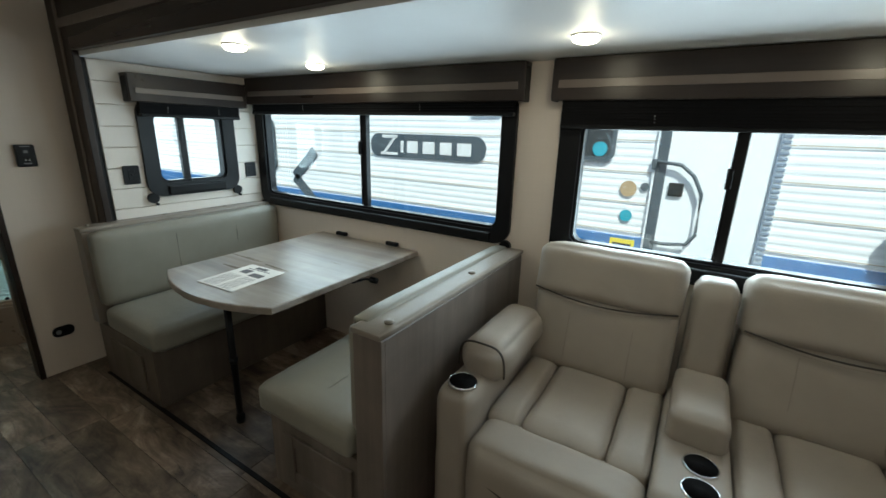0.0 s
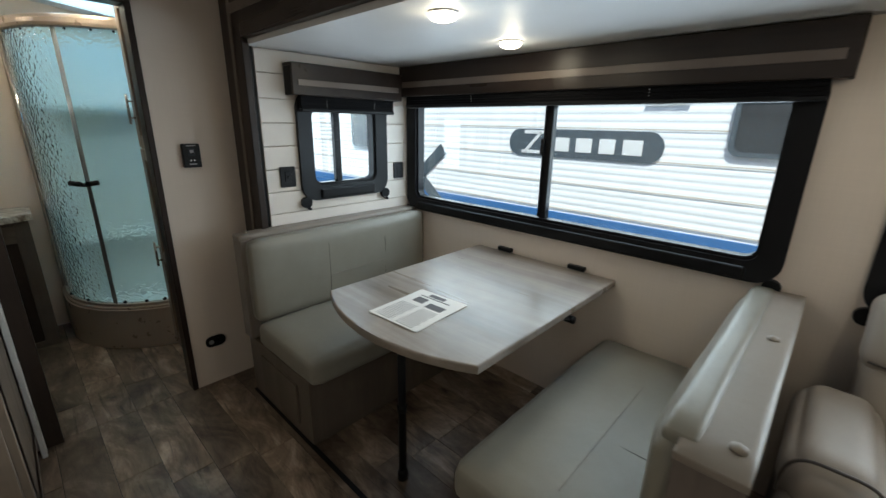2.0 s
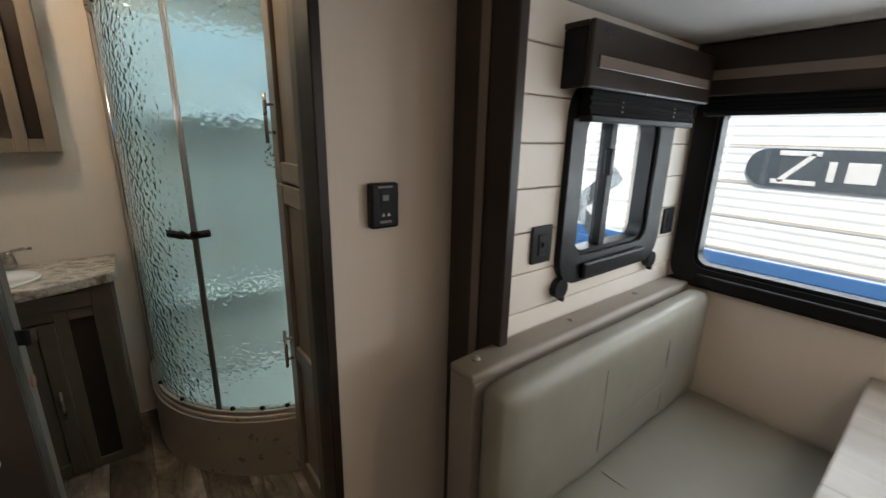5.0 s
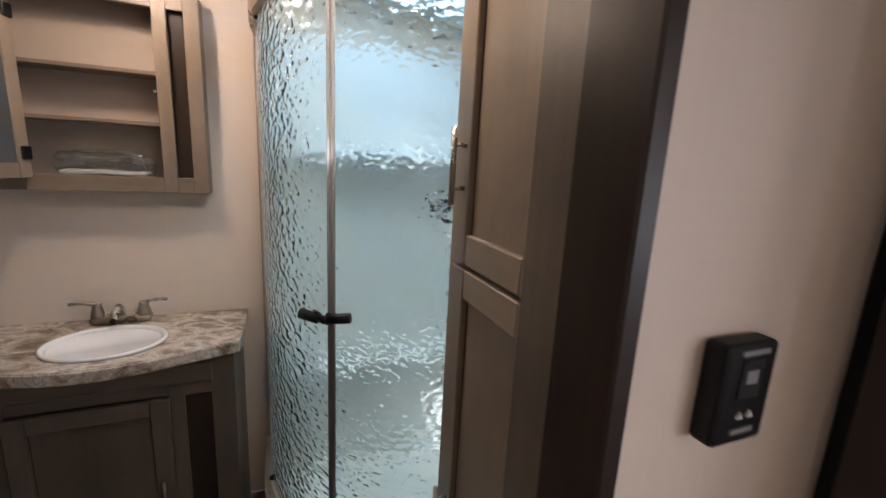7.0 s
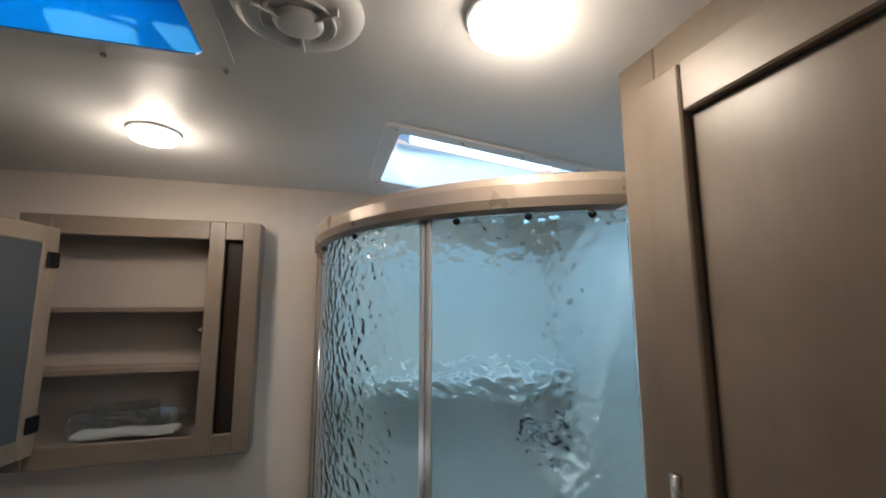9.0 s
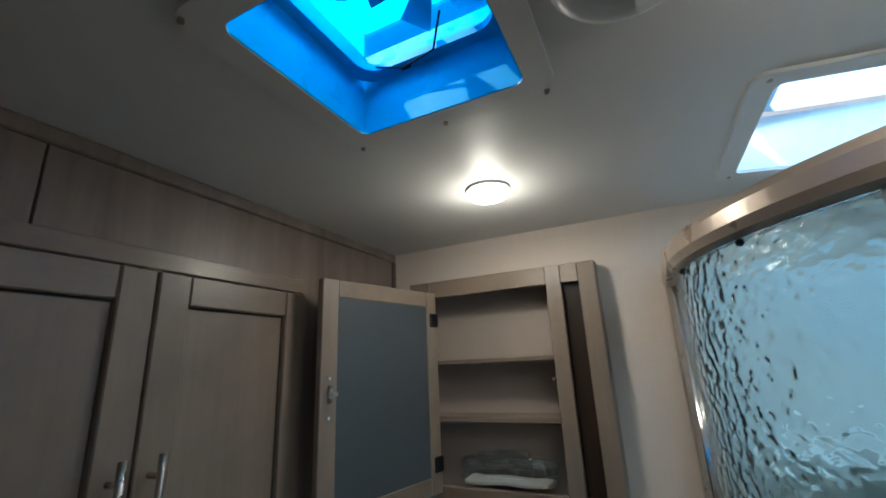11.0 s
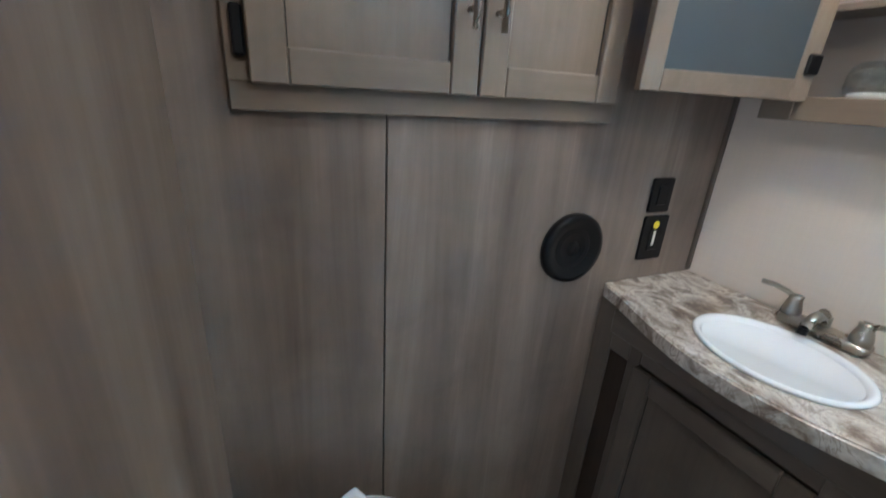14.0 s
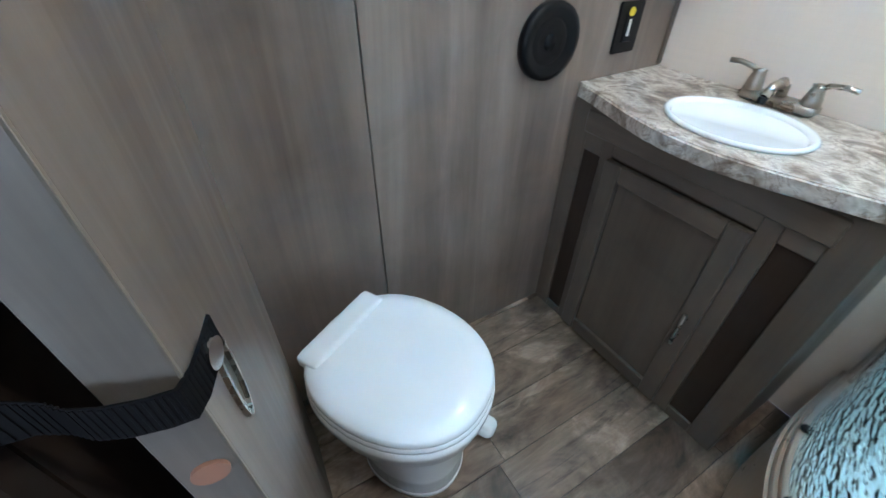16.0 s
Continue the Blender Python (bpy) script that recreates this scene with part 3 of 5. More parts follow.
for x, y in ((1.755, -1.315), (2.265, -1.21), (2.15, -2.615), (2.19, -3.48)):
    puck(x, y, H_SLIDE, 0.044, 0.8, "round warm ceiling light in the slide-out")
puck(0.509, 1.098, H, 0.048, 2.4, "round warm ceiling light over the vanity")
puck(1.097, 0.556, H - 0.009, 0.054, 1.9, "round warm ceiling light inside the bathroom door")
# Two unseen lights, added to brighten the partition and main room.
for y, watts in ((-1.25, 0.9), (-3.0, 2.3)):
    puck(0.10, y, H, 0.06, watts, "added unseen ceiling light that brightens the kitchen side")


# ---- roof openings in the bathroom ----
fan = thing("roof_vent", (0.55, 0.625, H), "square roof vent with blue lit lid and fan", "roof vent")
out, inn = rounded(0.370, 0.73, 0.45, 0.80, 0.03), rounded(0.408, 0.692, 0.488, 0.762, 0.02)
part("garnish", ring(out, inn, 0.0, 0.005, 0.004), ABS, fan, "white moulded garnish frame", m=at(0, 0, H, Matrix.Rotation(radians(-90), 4, "X")))
# Shaft walls and fan parts carry the lid's blue glow in their colour.
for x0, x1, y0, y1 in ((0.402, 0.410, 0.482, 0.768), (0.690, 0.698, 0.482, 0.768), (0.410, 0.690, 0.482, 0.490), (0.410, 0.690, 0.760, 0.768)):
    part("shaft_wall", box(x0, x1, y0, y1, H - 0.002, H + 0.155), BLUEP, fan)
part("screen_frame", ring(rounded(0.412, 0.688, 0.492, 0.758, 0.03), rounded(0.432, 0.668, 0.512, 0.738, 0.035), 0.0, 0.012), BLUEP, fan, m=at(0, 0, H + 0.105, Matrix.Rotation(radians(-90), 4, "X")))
lid = part("lid", slab(rounded(0.395, 0.705, 0.475, 0.775, 0.03), H + 0.215, H + 0.222), BLUEF, fan, "blue translucent lid")
lid.visible_shadow = False
for x0, x1, y0, y1 in ((0.395, 0.402, 0.475, 0.775), (0.698, 0.705, 0.475, 0.775), (0.4025, 0.6975, 0.475, 0.482), (0.4025, 0.6975, 0.768, 0.775)):
    part("lid_skirt", box(x0, x1, y0, y1, H + 0.150, H + 0.2145), BLUEF, fan, "blue translucent lid skirt").visible_shadow = False
part("wire", tube([(0.452, 0.735, H + 0.10), (0.50, 0.742, H + 0.085), (0.56, 0.735, H + 0.09), (0.59, 0.70, H + 0.12)], 0.0018, 6), BLACK, fan, "thin black fan wire")
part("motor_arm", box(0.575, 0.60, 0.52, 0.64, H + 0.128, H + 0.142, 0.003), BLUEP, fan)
part("motor", lathe([(0.0, -0.02), (0.03, -0.018), (0.033, 0.02), (0, 0.03)], 20, (0.60, 0.645, H + 0.135)), GREY, fan, smooth=True)
for i in range(6):
    a = radians(60 * i + 12)
    bl = bmesh.new()
    p = [(0.02, -0.012, 0.0), (0.095, -0.028, -0.006), (0.098, 0.02, 0.010), (0.02, 0.010, 0.004)]
    lo = [bl.verts.new(q) for q in p]
    hi = [bl.verts.new((q[0], q[1], q[2] + 0.003)) for q in p]
    bl.faces.new(lo[::-1]), bl.faces.new(hi)
    for k in range(4):
        bl.faces.new((lo[k], lo[(k + 1) % 4], hi[(k + 1) % 4], hi[k]))
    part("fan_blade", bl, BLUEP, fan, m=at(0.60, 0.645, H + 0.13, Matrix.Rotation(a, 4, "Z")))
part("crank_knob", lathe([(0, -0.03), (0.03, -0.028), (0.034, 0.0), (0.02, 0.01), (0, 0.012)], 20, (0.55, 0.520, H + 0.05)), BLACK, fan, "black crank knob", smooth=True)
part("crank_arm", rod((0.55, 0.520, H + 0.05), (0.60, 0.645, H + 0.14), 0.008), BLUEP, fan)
part("clip", box(0.49, 0.51, 0.745, 0.756, H + 0.09, H + 0.105, 0.003), BLACK, fan)
for x, y in ((0.385, 0.79), (0.55, 0.79), (0.715, 0.79), (0.385, 0.46), (0.715, 0.46)):
    part("screw", rod((x, y, H - 0.010), (x, y, H - 0.006), 0.004, 10), STEEL, fan)

sl = thing("skylight", (1.28, 1.1, H), "rectangular skylight with a clear white dome over the shower", "skylight")
part("flange", ring(rounded(0.985, 1.62, 0.915, 1.33, 0.02), rounded(1.02, 1.58, 0.95, 1.30, 0.015), 0.0, 0.007, 0.007), ABS, sl, m=at(0, 0, H, Matrix.Rotation(radians(-90), 4, "X")))
for x0, x1, y0, y1 in ((1.014, 1.022, 0.944, 1.306), (1.578, 1.586, 0.944, 1.306), (1.022, 1.578, 0.944, 0.952), (1.022, 1.578, 1.298, 1.306)):
    part("shaft_wall", box(x0, x1, y0, y1, H - 0.002, H + 0.12), FIBRE, sl)
dome = part("dome", soft(1.01, 1.59, 0.94, 1.31, H + 0.10, H + 0.30, 0.09), SKYF, sl, "white translucent dome", smooth=True)
for i in range(5):
    for y in (0.932, 1.315):
        part("screw", rod((1.01 + 0.145 * i, y, H - 0.009), (1.01 + 0.145 * i, y, H - 0.005), 0.004, 8), STEEL, sl)

AV = (0.834, 0.622, H)
for piece in sl.children:
    crown(piece)

vent = thing("air_vent", AV, "round white louvred ceiling air vent", "air vent")
part("rim", lathe([(0.054, -0.002), (0.080, 0.0), (0.082, -0.004), (0.078, -0.010), (0.066, -0.018), (0.056, -0.016)], 48, AV), ABS, vent, smooth=True)
# A flat near-black disc paints the shade seen through the louvre gaps.
part("throat", lathe([(0.0, -0.001), (0.056, -0.001), (0.056, -0.003), (0.0, -0.003)], 30, AV), JOINT, vent, "dark disc painting the shade between the louvres")
part("louvre_ring", lathe([(0.0375, -0.010), (0.046, -0.018), (0.047, -0.021), (0.045, -0.023), (0.036, -0.014)], 44, AV), ABS, vent, smooth=True)
part("centre_disc", lathe([(0.0, -0.027), (0.024, -0.026), (0.031, -0.022), (0.031, -0.020), (0, -0.019)], 40, AV), ABS, vent, smooth=True)
for i in range(3):
    a = radians(120 * i + 86)
    part("vane", box(0.022, 0.058, -0.0016, 0.0016, -0.026, -0.004), ABS, vent, m=at(*AV, Matrix.Rotation(a, 4, "Z")))


# ---- dinette ----
def stitch(name, pts, parent, r=0.0018, mat=None):
    return part(name, tube(pts, r, 6), mat or PIPING, parent)


bench = thing("dinette_bench", (2.0, -0.5, 0), "grey-green vinyl dinette bench against the shiplap wall", "bench", "dinette benches")
part("base", box(1.455, 2.582, -0.835, -0.212, 0.0, 0.33, 0.004), VANZ, bench, "dark taupe wooden base")
part("back_shell", box(1.435, 2.578, -0.300, -0.212, 0.34, 0.862, 0.006, 2), TOPV, bench, "taupe vinyl covered back board")
part("cap", soft(1.431, 2.578, -0.305, -0.211, 0.855, 0.888, 0.014, (0, 0, 0.003)), TOPV, bench, smooth=True)
part("back_cushion", soft(1.445, 2.574, -0.395, -0.304, 0.45, 0.872, 0.038, (0, 0.008, 0.003), 16, crumple=0.003), VINYL, bench, smooth=True)
for x in (1.85, 2.23):
    stitch("seam", [(x, -0.402 + 0.010 * abs(k) ** 6, 0.66 + 0.19 * k) for k in np.linspace(-0.95, 0.9, 12)] + [(x, -0.37, 0.868), (x, -0.32, 0.874)], bench, 0.0013)
part("seat_cushion", soft(1.445, 2.578, -0.892, -0.35, 0.325, 0.455, 0.04, (0, 0.006, 0.010), 16, crumple=0.003), VINYL, bench, smooth=True)
stitch("seam", [(1.86, -0.88, 0.459), (1.86, -0.42, 0.466)], bench, 0.0013)
part("drawer_front", box(1.445, 1.4545, -0.72, -0.36, 0.06, 0.27, 0.003), VANZ, bench)
stitch("stitch", [(1.86, -0.413, 0.62), (2.22, -0.413, 0.63)], bench, 0.0012, TOPV)
for x in (1.485, 1.87, 2.25):
    part("button", lathe([(0.0, 0.007), (0.008, 0.006), (0.011, 0.002), (0.011, -0.002)], 16, (x, -0.252, 0.890)), TOPV, bench, smooth=True)

bench2 = thing("dinette_bench", (2.0, -2.0, 0), "grey-green vinyl dinette bench with taupe divider back", "bench", "dinette benches")
part("base", box(1.495, 2.582, -2.18, -1.70, 0.0, 0.33, 0.004), DIVW, bench2, "taupe wooden base")
shaker(bench2, 0.36, 0.22, at(1.495, -1.79, 0.06, FRONT_MX), DIVW, DIVW, DIVW, 0.05, 0.012, "access_door")
part("seat_cushion", soft(1.472, 2.578, -2.16, -1.645, 0.325, 0.455, 0.04, (0, 0.006, 0.010), 16, crumple=0.003), VINYL, bench2, smooth=True)
stitch("seam", [(1.885, -2.13, 0.466), (1.885, -1.70, 0.460)], bench2, 0.0012)
stitch("seam", [(2.25, -1.93, 0.468), (1.60, -1.93, 0.468)], bench2, 0.0010, TOPV)
part("divider_panel", box(1.492, 2.582, -2.300, -2.225, 0.0, 0.835, 0.004), DIVW, bench2, "taupe wood-look divider panel")
part("back_cushion", soft(1.492, 2.578, -2.225, -2.135, 0.44, 0.85, 0.035, (0, 0.012, 0.004), crumple=0.002), VINYL, bench2, smooth=True)
part("end_board", box(1.473, 1.491, -2.304, -2.190, 0.0, 0.838, 0.003, 2), DIVW, bench2, "upright woodgrain end board")
part("cap", soft(1.465, 2.582, -2.308, -2.186, 0.840, 0.862, 0.007, (0, 0, 0.003)), TOPV, bench2, "taupe vinyl cap", smooth=True)
part("cap_roll", soft(1.51, 2.578, -2.225, -2.15, 0.83, 0.872, 0.02, (0, 0, 0.004)), VINYL, bench2, smooth=True)
for x, y in ((1.545, -2.275), (2.10, -2.265)):
    part("button", lathe([(0.0, 0.008), (0.010, 0.007), (0.015, 0.003), (0.015, -0.002)], 18, (x, y, 0.866)), TOPV, bench2, smooth=True)

table = thing("dinette_table", (2.1, -1.22, 0), "grey wood-look dinette table hinged to the wall", "table")
front = [(1.575 - 0.105 * (1 - abs(k) ** 2.2), -1.255 + 0.40 * k) for k in np.linspace(1, -1, 29)]
top = [(2.578, -1.655), (2.578, -0.845)] + front
part("tabletop", slab(top, 0.708, 0.740, 0.006), TABLE, table)
part("leg", rod((1.625, -1.25, 0.02), (1.625, -1.25, 0.71), 0.016, 16), BLACK, table, "black metal leg", smooth=True)
part("foot", lathe([(0.0, 0.0), (0.022, 0.0), (0.022, 0.03), (0.016, 0.05)], 18, (1.625, -1.25, 0.0)), BLACK, table, smooth=True)
part("leg_joint", rod((1.625, -1.25, 0.33), (1.625, -1.25, 0.36), 0.020, 16), BLACK, table, smooth=True)
part("mount", box(1.585, 1.665, -1.295, -1.205, 0.695, 0.708, 0.003), BLACK, table)
for y in (-1.036, -1.462):
    part("wall_clip", box(2.560, 2.588, y - 0.045, y + 0.045, 0.742, 0.764, 0.004), BLACK, table, "black table hinge clip")
part("fold_latch", rod((2.22, -1.64, 0.655), (2.22, -1.60, 0.655), 0.016, 14), BLACK, table, smooth=True)
part("fold_arm", tube([(2.06, -1.62, 0.69), (2.15, -1.625, 0.685), (2.22, -1.625, 0.655)], 0.006), BLACK, table, smooth=True)

sheet = thing("paper_leaflet", (1.77, -1.24, 0.741), "white printed leaflet pages taped to the table", "paper")
pm = at(1.717, -1.250, 0.7412, Matrix.Rotation(radians(3), 4, "Z"))
part("page", box(-0.145, 0.145, -0.120, 0.120, 0.0, 0.0012), PAPER, sheet, m=pm @ Matrix.Rotation(radians(2), 4, "Z"))
part("page", box(-0.145, 0.145, -0.120, 0.120, 0.0014, 0.0026), PAPER, sheet, m=pm)
for x0, x1, y0, y1 in ((0.105, 0.13, -0.03, 0.05), (0.092, 0.099, -0.07, 0.08), (0.035, 0.08, 0.02, 0.075), (0.02, 0.06, -0.085, -0.005)):
    part("print_block", box(x0, x1, y0, y1, 0.0027, 0.0030), INK, sheet, m=pm)
for i in range(14):
    for y0, y1 in ((-0.100, -0.006), (0.006, 0.100)):
        w = 0.012 * math.sin(i * 2.3 + y0 * 40)
        part("print_line", box(0.002 - 0.0105 * i, 0.0052 - 0.0105 * i, y0 + abs(w), y1 - abs(w) * 0.4, 0.0027, 0.0029), INK if i % 4 else GREY, sheet, m=pm)


# ---- reclining loveseat ----
sofa = thing("reclining_loveseat", (2.2, -3.1, 0), "taupe leather double recliner with console and cup holders", "recliner")


def cup(x, y, z, parent, r=0.047):
    c = part("cup_holder", lathe([(r - 0.002, -0.006), (r - 0.002, 0.004), (r, 0.005), (r + 0.0025, 0.003), (r + 0.004, -0.004)], 36, (x, y, z)), CHROME, parent, "metal rimmed black cup holder", smooth=True)
    part("cup_well", lathe([(r - 0.002, 0.0032), (r - 0.004, 0.0), (r - 0.008, -0.001), (0.0, -0.001)], 32, (x, y, z + 0.001)), BLIND, c, "dark cup well", smooth=True)


def seat_unit(y0, y1):
    w = y1 - y0
    lean = at(2.36, 0, 0.44, Matrix.Rotation(radians(12), 4, "Y"))
    part("backrest", soft(-0.02, 0.18, y0 - 0.004, y1 + 0.022, 0.0, 0.36, 0.05, (0.014, 0, 0.0), 13, 0.005), RECL, sofa, m=lean, smooth=True)
    for a in (0.27, 0.73):
        stitch("seam", [(-0.0305 - 0.005 * math.sin(math.pi * k), y0 + w * a, 0.05 + 0.25 * k) for k in np.linspace(0, 1, 6)], sofa, 0.0012, TOPV).data.transform(lean)
    part("headrest", soft(-0.030, 0.17, y0 - 0.008, y1 + 0.028, 0.318, 0.545, 0.045, (0.016, 0, 0.010), 13, 0.005, 3), RECL, sofa, m=lean, smooth=True)
    roll = [(-0.030 - 0.012 * math.sin(math.pi * s), y0 + (w + 0.022) * s, 0.350 - 0.032 * math.sin(math.pi * s)) for s in np.linspace(0.01, 0.99, 17)]
    stitch("piping", roll, sofa, 0.0035).data.transform(lean)
    stitch("stitching", [(x, y, z - 0.013) for x, y, z in roll], sofa, 0.001, TOPV).data.transform(lean)
    for a, b in ((0.0, 0.24), (0.24, 0.76), (0.76, 1.0)):
        part("seat_cushion", soft(1.90, 2.42, y0 + w * a + 0.001, y0 + w * b - 0.001, 0.32, 0.466, 0.03, (0.008, 0, 0.012), 10, 0.003, a), RECL, sofa, smooth=True)
    part("footrest", soft(1.735, 1.935, y0 + 0.002, y1 - 0.002, 0.10, 0.448, 0.05, (0.028, 0, 0.006), 13, 0.003), RECL, sofa, smooth=True)
    stitch("piping", [(1.7345 - 0.027 * (1 - (2 * s - 1) ** 4), y0 + 0.03 + (w - 0.06) * s, 0.365 - 0.05 * math.sin(math.pi * s)) for s in np.linspace(0, 1, 15)], sofa, 0.004)


seat_unit(-3.03, -2.487)
seat_unit(-3.775, -3.245)
part("base", box(1.80, 2.5, -3.93, -2.37, 0.03, 0.30, 0.01), RECL, sofa)
for y0, y1 in ((-2.488, -2.352), (-3.94, -3.78)):
    part("arm_panel", soft(1.765, 2.44, y0, y1, 0.02, 0.585, 0.032, (0.01, 0.004, 0.003), 11, 0.003), RECL, sofa, smooth=True)
    pad = part("arm_pad", soft(1.925, 2.40, y0 - 0.045, y1 + 0.006, 0.54, 0.695, 0.07, (0.012, 0.008, 0.012), 13, 0.004), RECL, sofa, smooth=True)
    mid, half = (y0 + y1) / 2 - 0.02, (y1 - y0) / 2 + 0.024
    stitch("piping", [(1.945, mid - half * math.copysign(abs(math.cos(k)) ** 0.5, math.cos(k)), 0.572 + 0.125 * math.sin(k) ** 0.6) for k in np.linspace(0.02, math.pi - 0.02, 25)], pad, 0.004)
    stitch("stitching", [(1.764, y0 + 0.03, 0.08), (1.760, y0 + 0.03, 0.50)], sofa, 0.001, TOPV)
cup(1.840, -2.424, 0.592, sofa, 0.050)
console = part("console", soft(1.80, 2.44, -3.24, -3.032, 0.04, 0.484, 0.025, (0, 0, 0.0), 9), RECL, sofa, smooth=True)
part("console_lid", soft(2.09, 2.42, -3.225, -3.05, 0.46, 0.585, 0.03, (0.006, 0, 0.010), 11, 0.003), RECL, console, smooth=True)
part("console_back", soft(2.42, 2.56, -3.205, -3.055, 0.42, 0.925, 0.045, (0.016, 0, 0.008), 11, 0.003), RECL, console, smooth=True)
cup(2.003, -3.155, 0.486, console)
cup(1.893, -3.155, 0.486, console)
sofa.location.x -= 0.075


# ---- fittings on the partition and slide walls ----
thermo = thing("thermostat", (1.366, -0.005, 1.248), "black wall thermostat with a small dark display", "thermostat")
part("case", box(1.327, 1.405, -0.028, -0.001, 1.192, 1.304, 0.006, 2), BLACK, thermo)
part("display", box(1.351, 1.381, -0.0295, -0.028, 1.246, 1.288), SMOKE, thermo, "dark glass display")
part("digits", box(1.358, 1.374, -0.0305, -0.0296, 1.262, 1.276), GREY, thermo)
part("brand_bar", box(1.346, 1.386, -0.0300, -0.0280, 1.293, 1.298), GREY, thermo)
for x in (1.359, 1.374):
    part("arrow_key", rod((x, -0.0305, 1.226), (x, -0.028, 1.226), 0.005, 3), ABS, thermo)
part("key_bar", box(1.350, 1.382, -0.0300, -0.0280, 1.206, 1.212), GREY, thermo)


def plate(name, m, w, h, label, category, group="", corner=0.006):
    p = thing(name, m.translation, label, category, group)
    part("cover", slab(rounded(-w / 2, w / 2, -h / 2, h / 2, corner), 0.0, 0.008, 0.002), BLACK, p, m=m @ Matrix.Rotation(radians(90), 4, "X"))
    part("inset", box(-w * 0.22, w * 0.22, -0.011, -0.008, -h * 0.28, h * 0.28, 0.002), BLACK, p, m=m)
    return p


ou = plate("wall_outlet", at(1.347, -0.001, 0.250), 0.10, 0.062, "black oval power outlet on the partition", "power outlet", "black power outlets", 0.028)
part("socket", rod((1.324, -0.0125, 0.250), (1.324, -0.010, 0.250), 0.013, 14), GREY, ou)
sw = plate("light_switch", at(1.747, -0.210, 1.136), 0.083, 0.106, "black light switch on the shiplap", "light switch")
part("toggle", box(1.742, 1.752, -0.226, -0.218, 1.129, 1.144, 0.002), BLACK, sw)
plate("wall_outlet", at(2.50, -0.210, 1.123), 0.080, 0.10, "black power outlet on the shiplap", "power outlet", "black power outlets")


# ---- kitchen end ----
unit = thing("kitchen_cabinet", (0.1, -0.45, 0), "taupe kitchen base cabinet beside the bathroom door", "cabinet")
part("body", box(X_KITCHEN + 0.01, 0.592, -0.67, -0.015, 0.09, 0.865, 0.003), CABZ, unit)
part("toe_kick", box(X_KITCHEN + 0.01, 0.55, -0.62, -0.02, 0.0, 0.09), BLACK, unit)
shaker(unit, 0.40, 0.62, at(0.17, -0.671, 0.13), CABZ, CABX, CABZ, 0.06)
shaker(unit, 0.60, 0.66, at(0.593, -0.055, 0.13, FRONT_MX), CABZ, CABY, CABZ, 0.06, 0.012, "side_panel")
part("handle", box(0.52, 0.545, -0.702, -0.691, 0.56, 0.68, 0.006, 2), BLACK, unit, "black pull handle")
part("end_strip", box(0.594, 0.614, -0.075, -0.014, 0.0, 0.865, 0.003), CREAMC, unit, "pale edge strip")
worktop = thing("kitchen_counter", (0.1, -0.45, 0.9), "white kitchen counter with rounded corner", "counter")
ct = [(X_KITCHEN + 0.005, -0.013), (X_KITCHEN + 0.005, -0.72)] + [(0.527 + 0.1 * math.cos(radians(a)), -0.62 + 0.1 * math.sin(radians(a))) for a in range(-90, 1, 15)] + [(0.627, -0.013)]
part("slab", slab(ct, 0.866, 0.90, 0.006), CREAMC, worktop)
sink = thing("kitchen_sink", (0.25, -0.45, 0.9), "black rectangular kitchen sink in the counter", "sink")
part("rim", ring(rounded(0.0, 0.54, -0.58, -0.18, 0.04), rounded(0.02, 0.52, -0.56, -0.20, 0.035), 0.0, 0.004), BLACK, sink, m=at(0, 0, 0.9005, Matrix.Rotation(radians(90), 4, "X")) @ Matrix.Scale(-1, 4, (0, 0, 1)))
part("basin", slab(rounded(0.01, 0.53, -0.57, -0.19, 0.04), 0.9003, 0.902), BLACK, sink)
upper = thing("kitchen_wall_cabinet", (0.0, -0.5, 1.45), "taupe kitchen wall cabinet over the counter", "cabinet")
part("body", box(X_KITCHEN + 0.01, 0.57, -0.36, -0.015, 1.53, H - 0.004, 0.003), CABZ, upper)
shaker(upper, 0.36, 0.50, at(0.19, -0.361, 1.55), CABZ, CABX, CABZ, 0.06)


# ---- sliding bathroom door, held open by a strap ----
sd = thing("sliding_door", (0.27, 0.16, 0), "open taupe wood-look sliding bathroom door beside the toilet", "door")
turn = at(0.665, 0.1355, 0, Matrix.Rotation(radians(176), 4, "Z"))
part("leaf", box(0.003, 0.52, 0.0, 0.036, 0.012, 1.93, 0.002), PANELZ, sd, m=turn)
part("edge_band", box(-0.001, 0.003, 0.0, 0.036, 0.012, 1.93, 0.001), EDGEW, sd, "grey woodgrain edge band", m=turn)
part("leading_edge", box(0.0, 0.003, -0.0005, 0.0, 0.012, 1.93), CABZ, sd, m=turn)
part("finger_pull", ring([(0.075 + 0.022 * math.cos(a), 0.942 + 0.056 * math.sin(a)) for a in np.linspace(0, 2 * math.pi, 33)[:-1]], [(0.075 + 0.016 * math.cos(a), 0.942 + 0.049 * math.sin(a)) for a in np.linspace(0, 2 * math.pi, 33)[:-1]], 0.0, -0.004), STEEL, sd, "oval nickel finger pull", m=turn)
part("pull_dish", rod((0, 0, -0.0012), (0, 0, 0.0), 1.0, 28), SATIN, sd, m=turn @ at(0.075, 0, 0.942, Matrix.Rotation(radians(90), 4, "X")) @ Matrix.Diagonal((0.0165, 0.050, 1, 1)))
part("screw_cap", rod((-0.004, 0.017, 0.946), (0.0, 0.017, 0.946), 0.012, 20), COPPER, sd, "copper coloured screw cap", m=turn)
strap = thing("door_strap", (0.56, 0.07, 1.05), "black webbing strap with chrome snaps on the door", "strap")
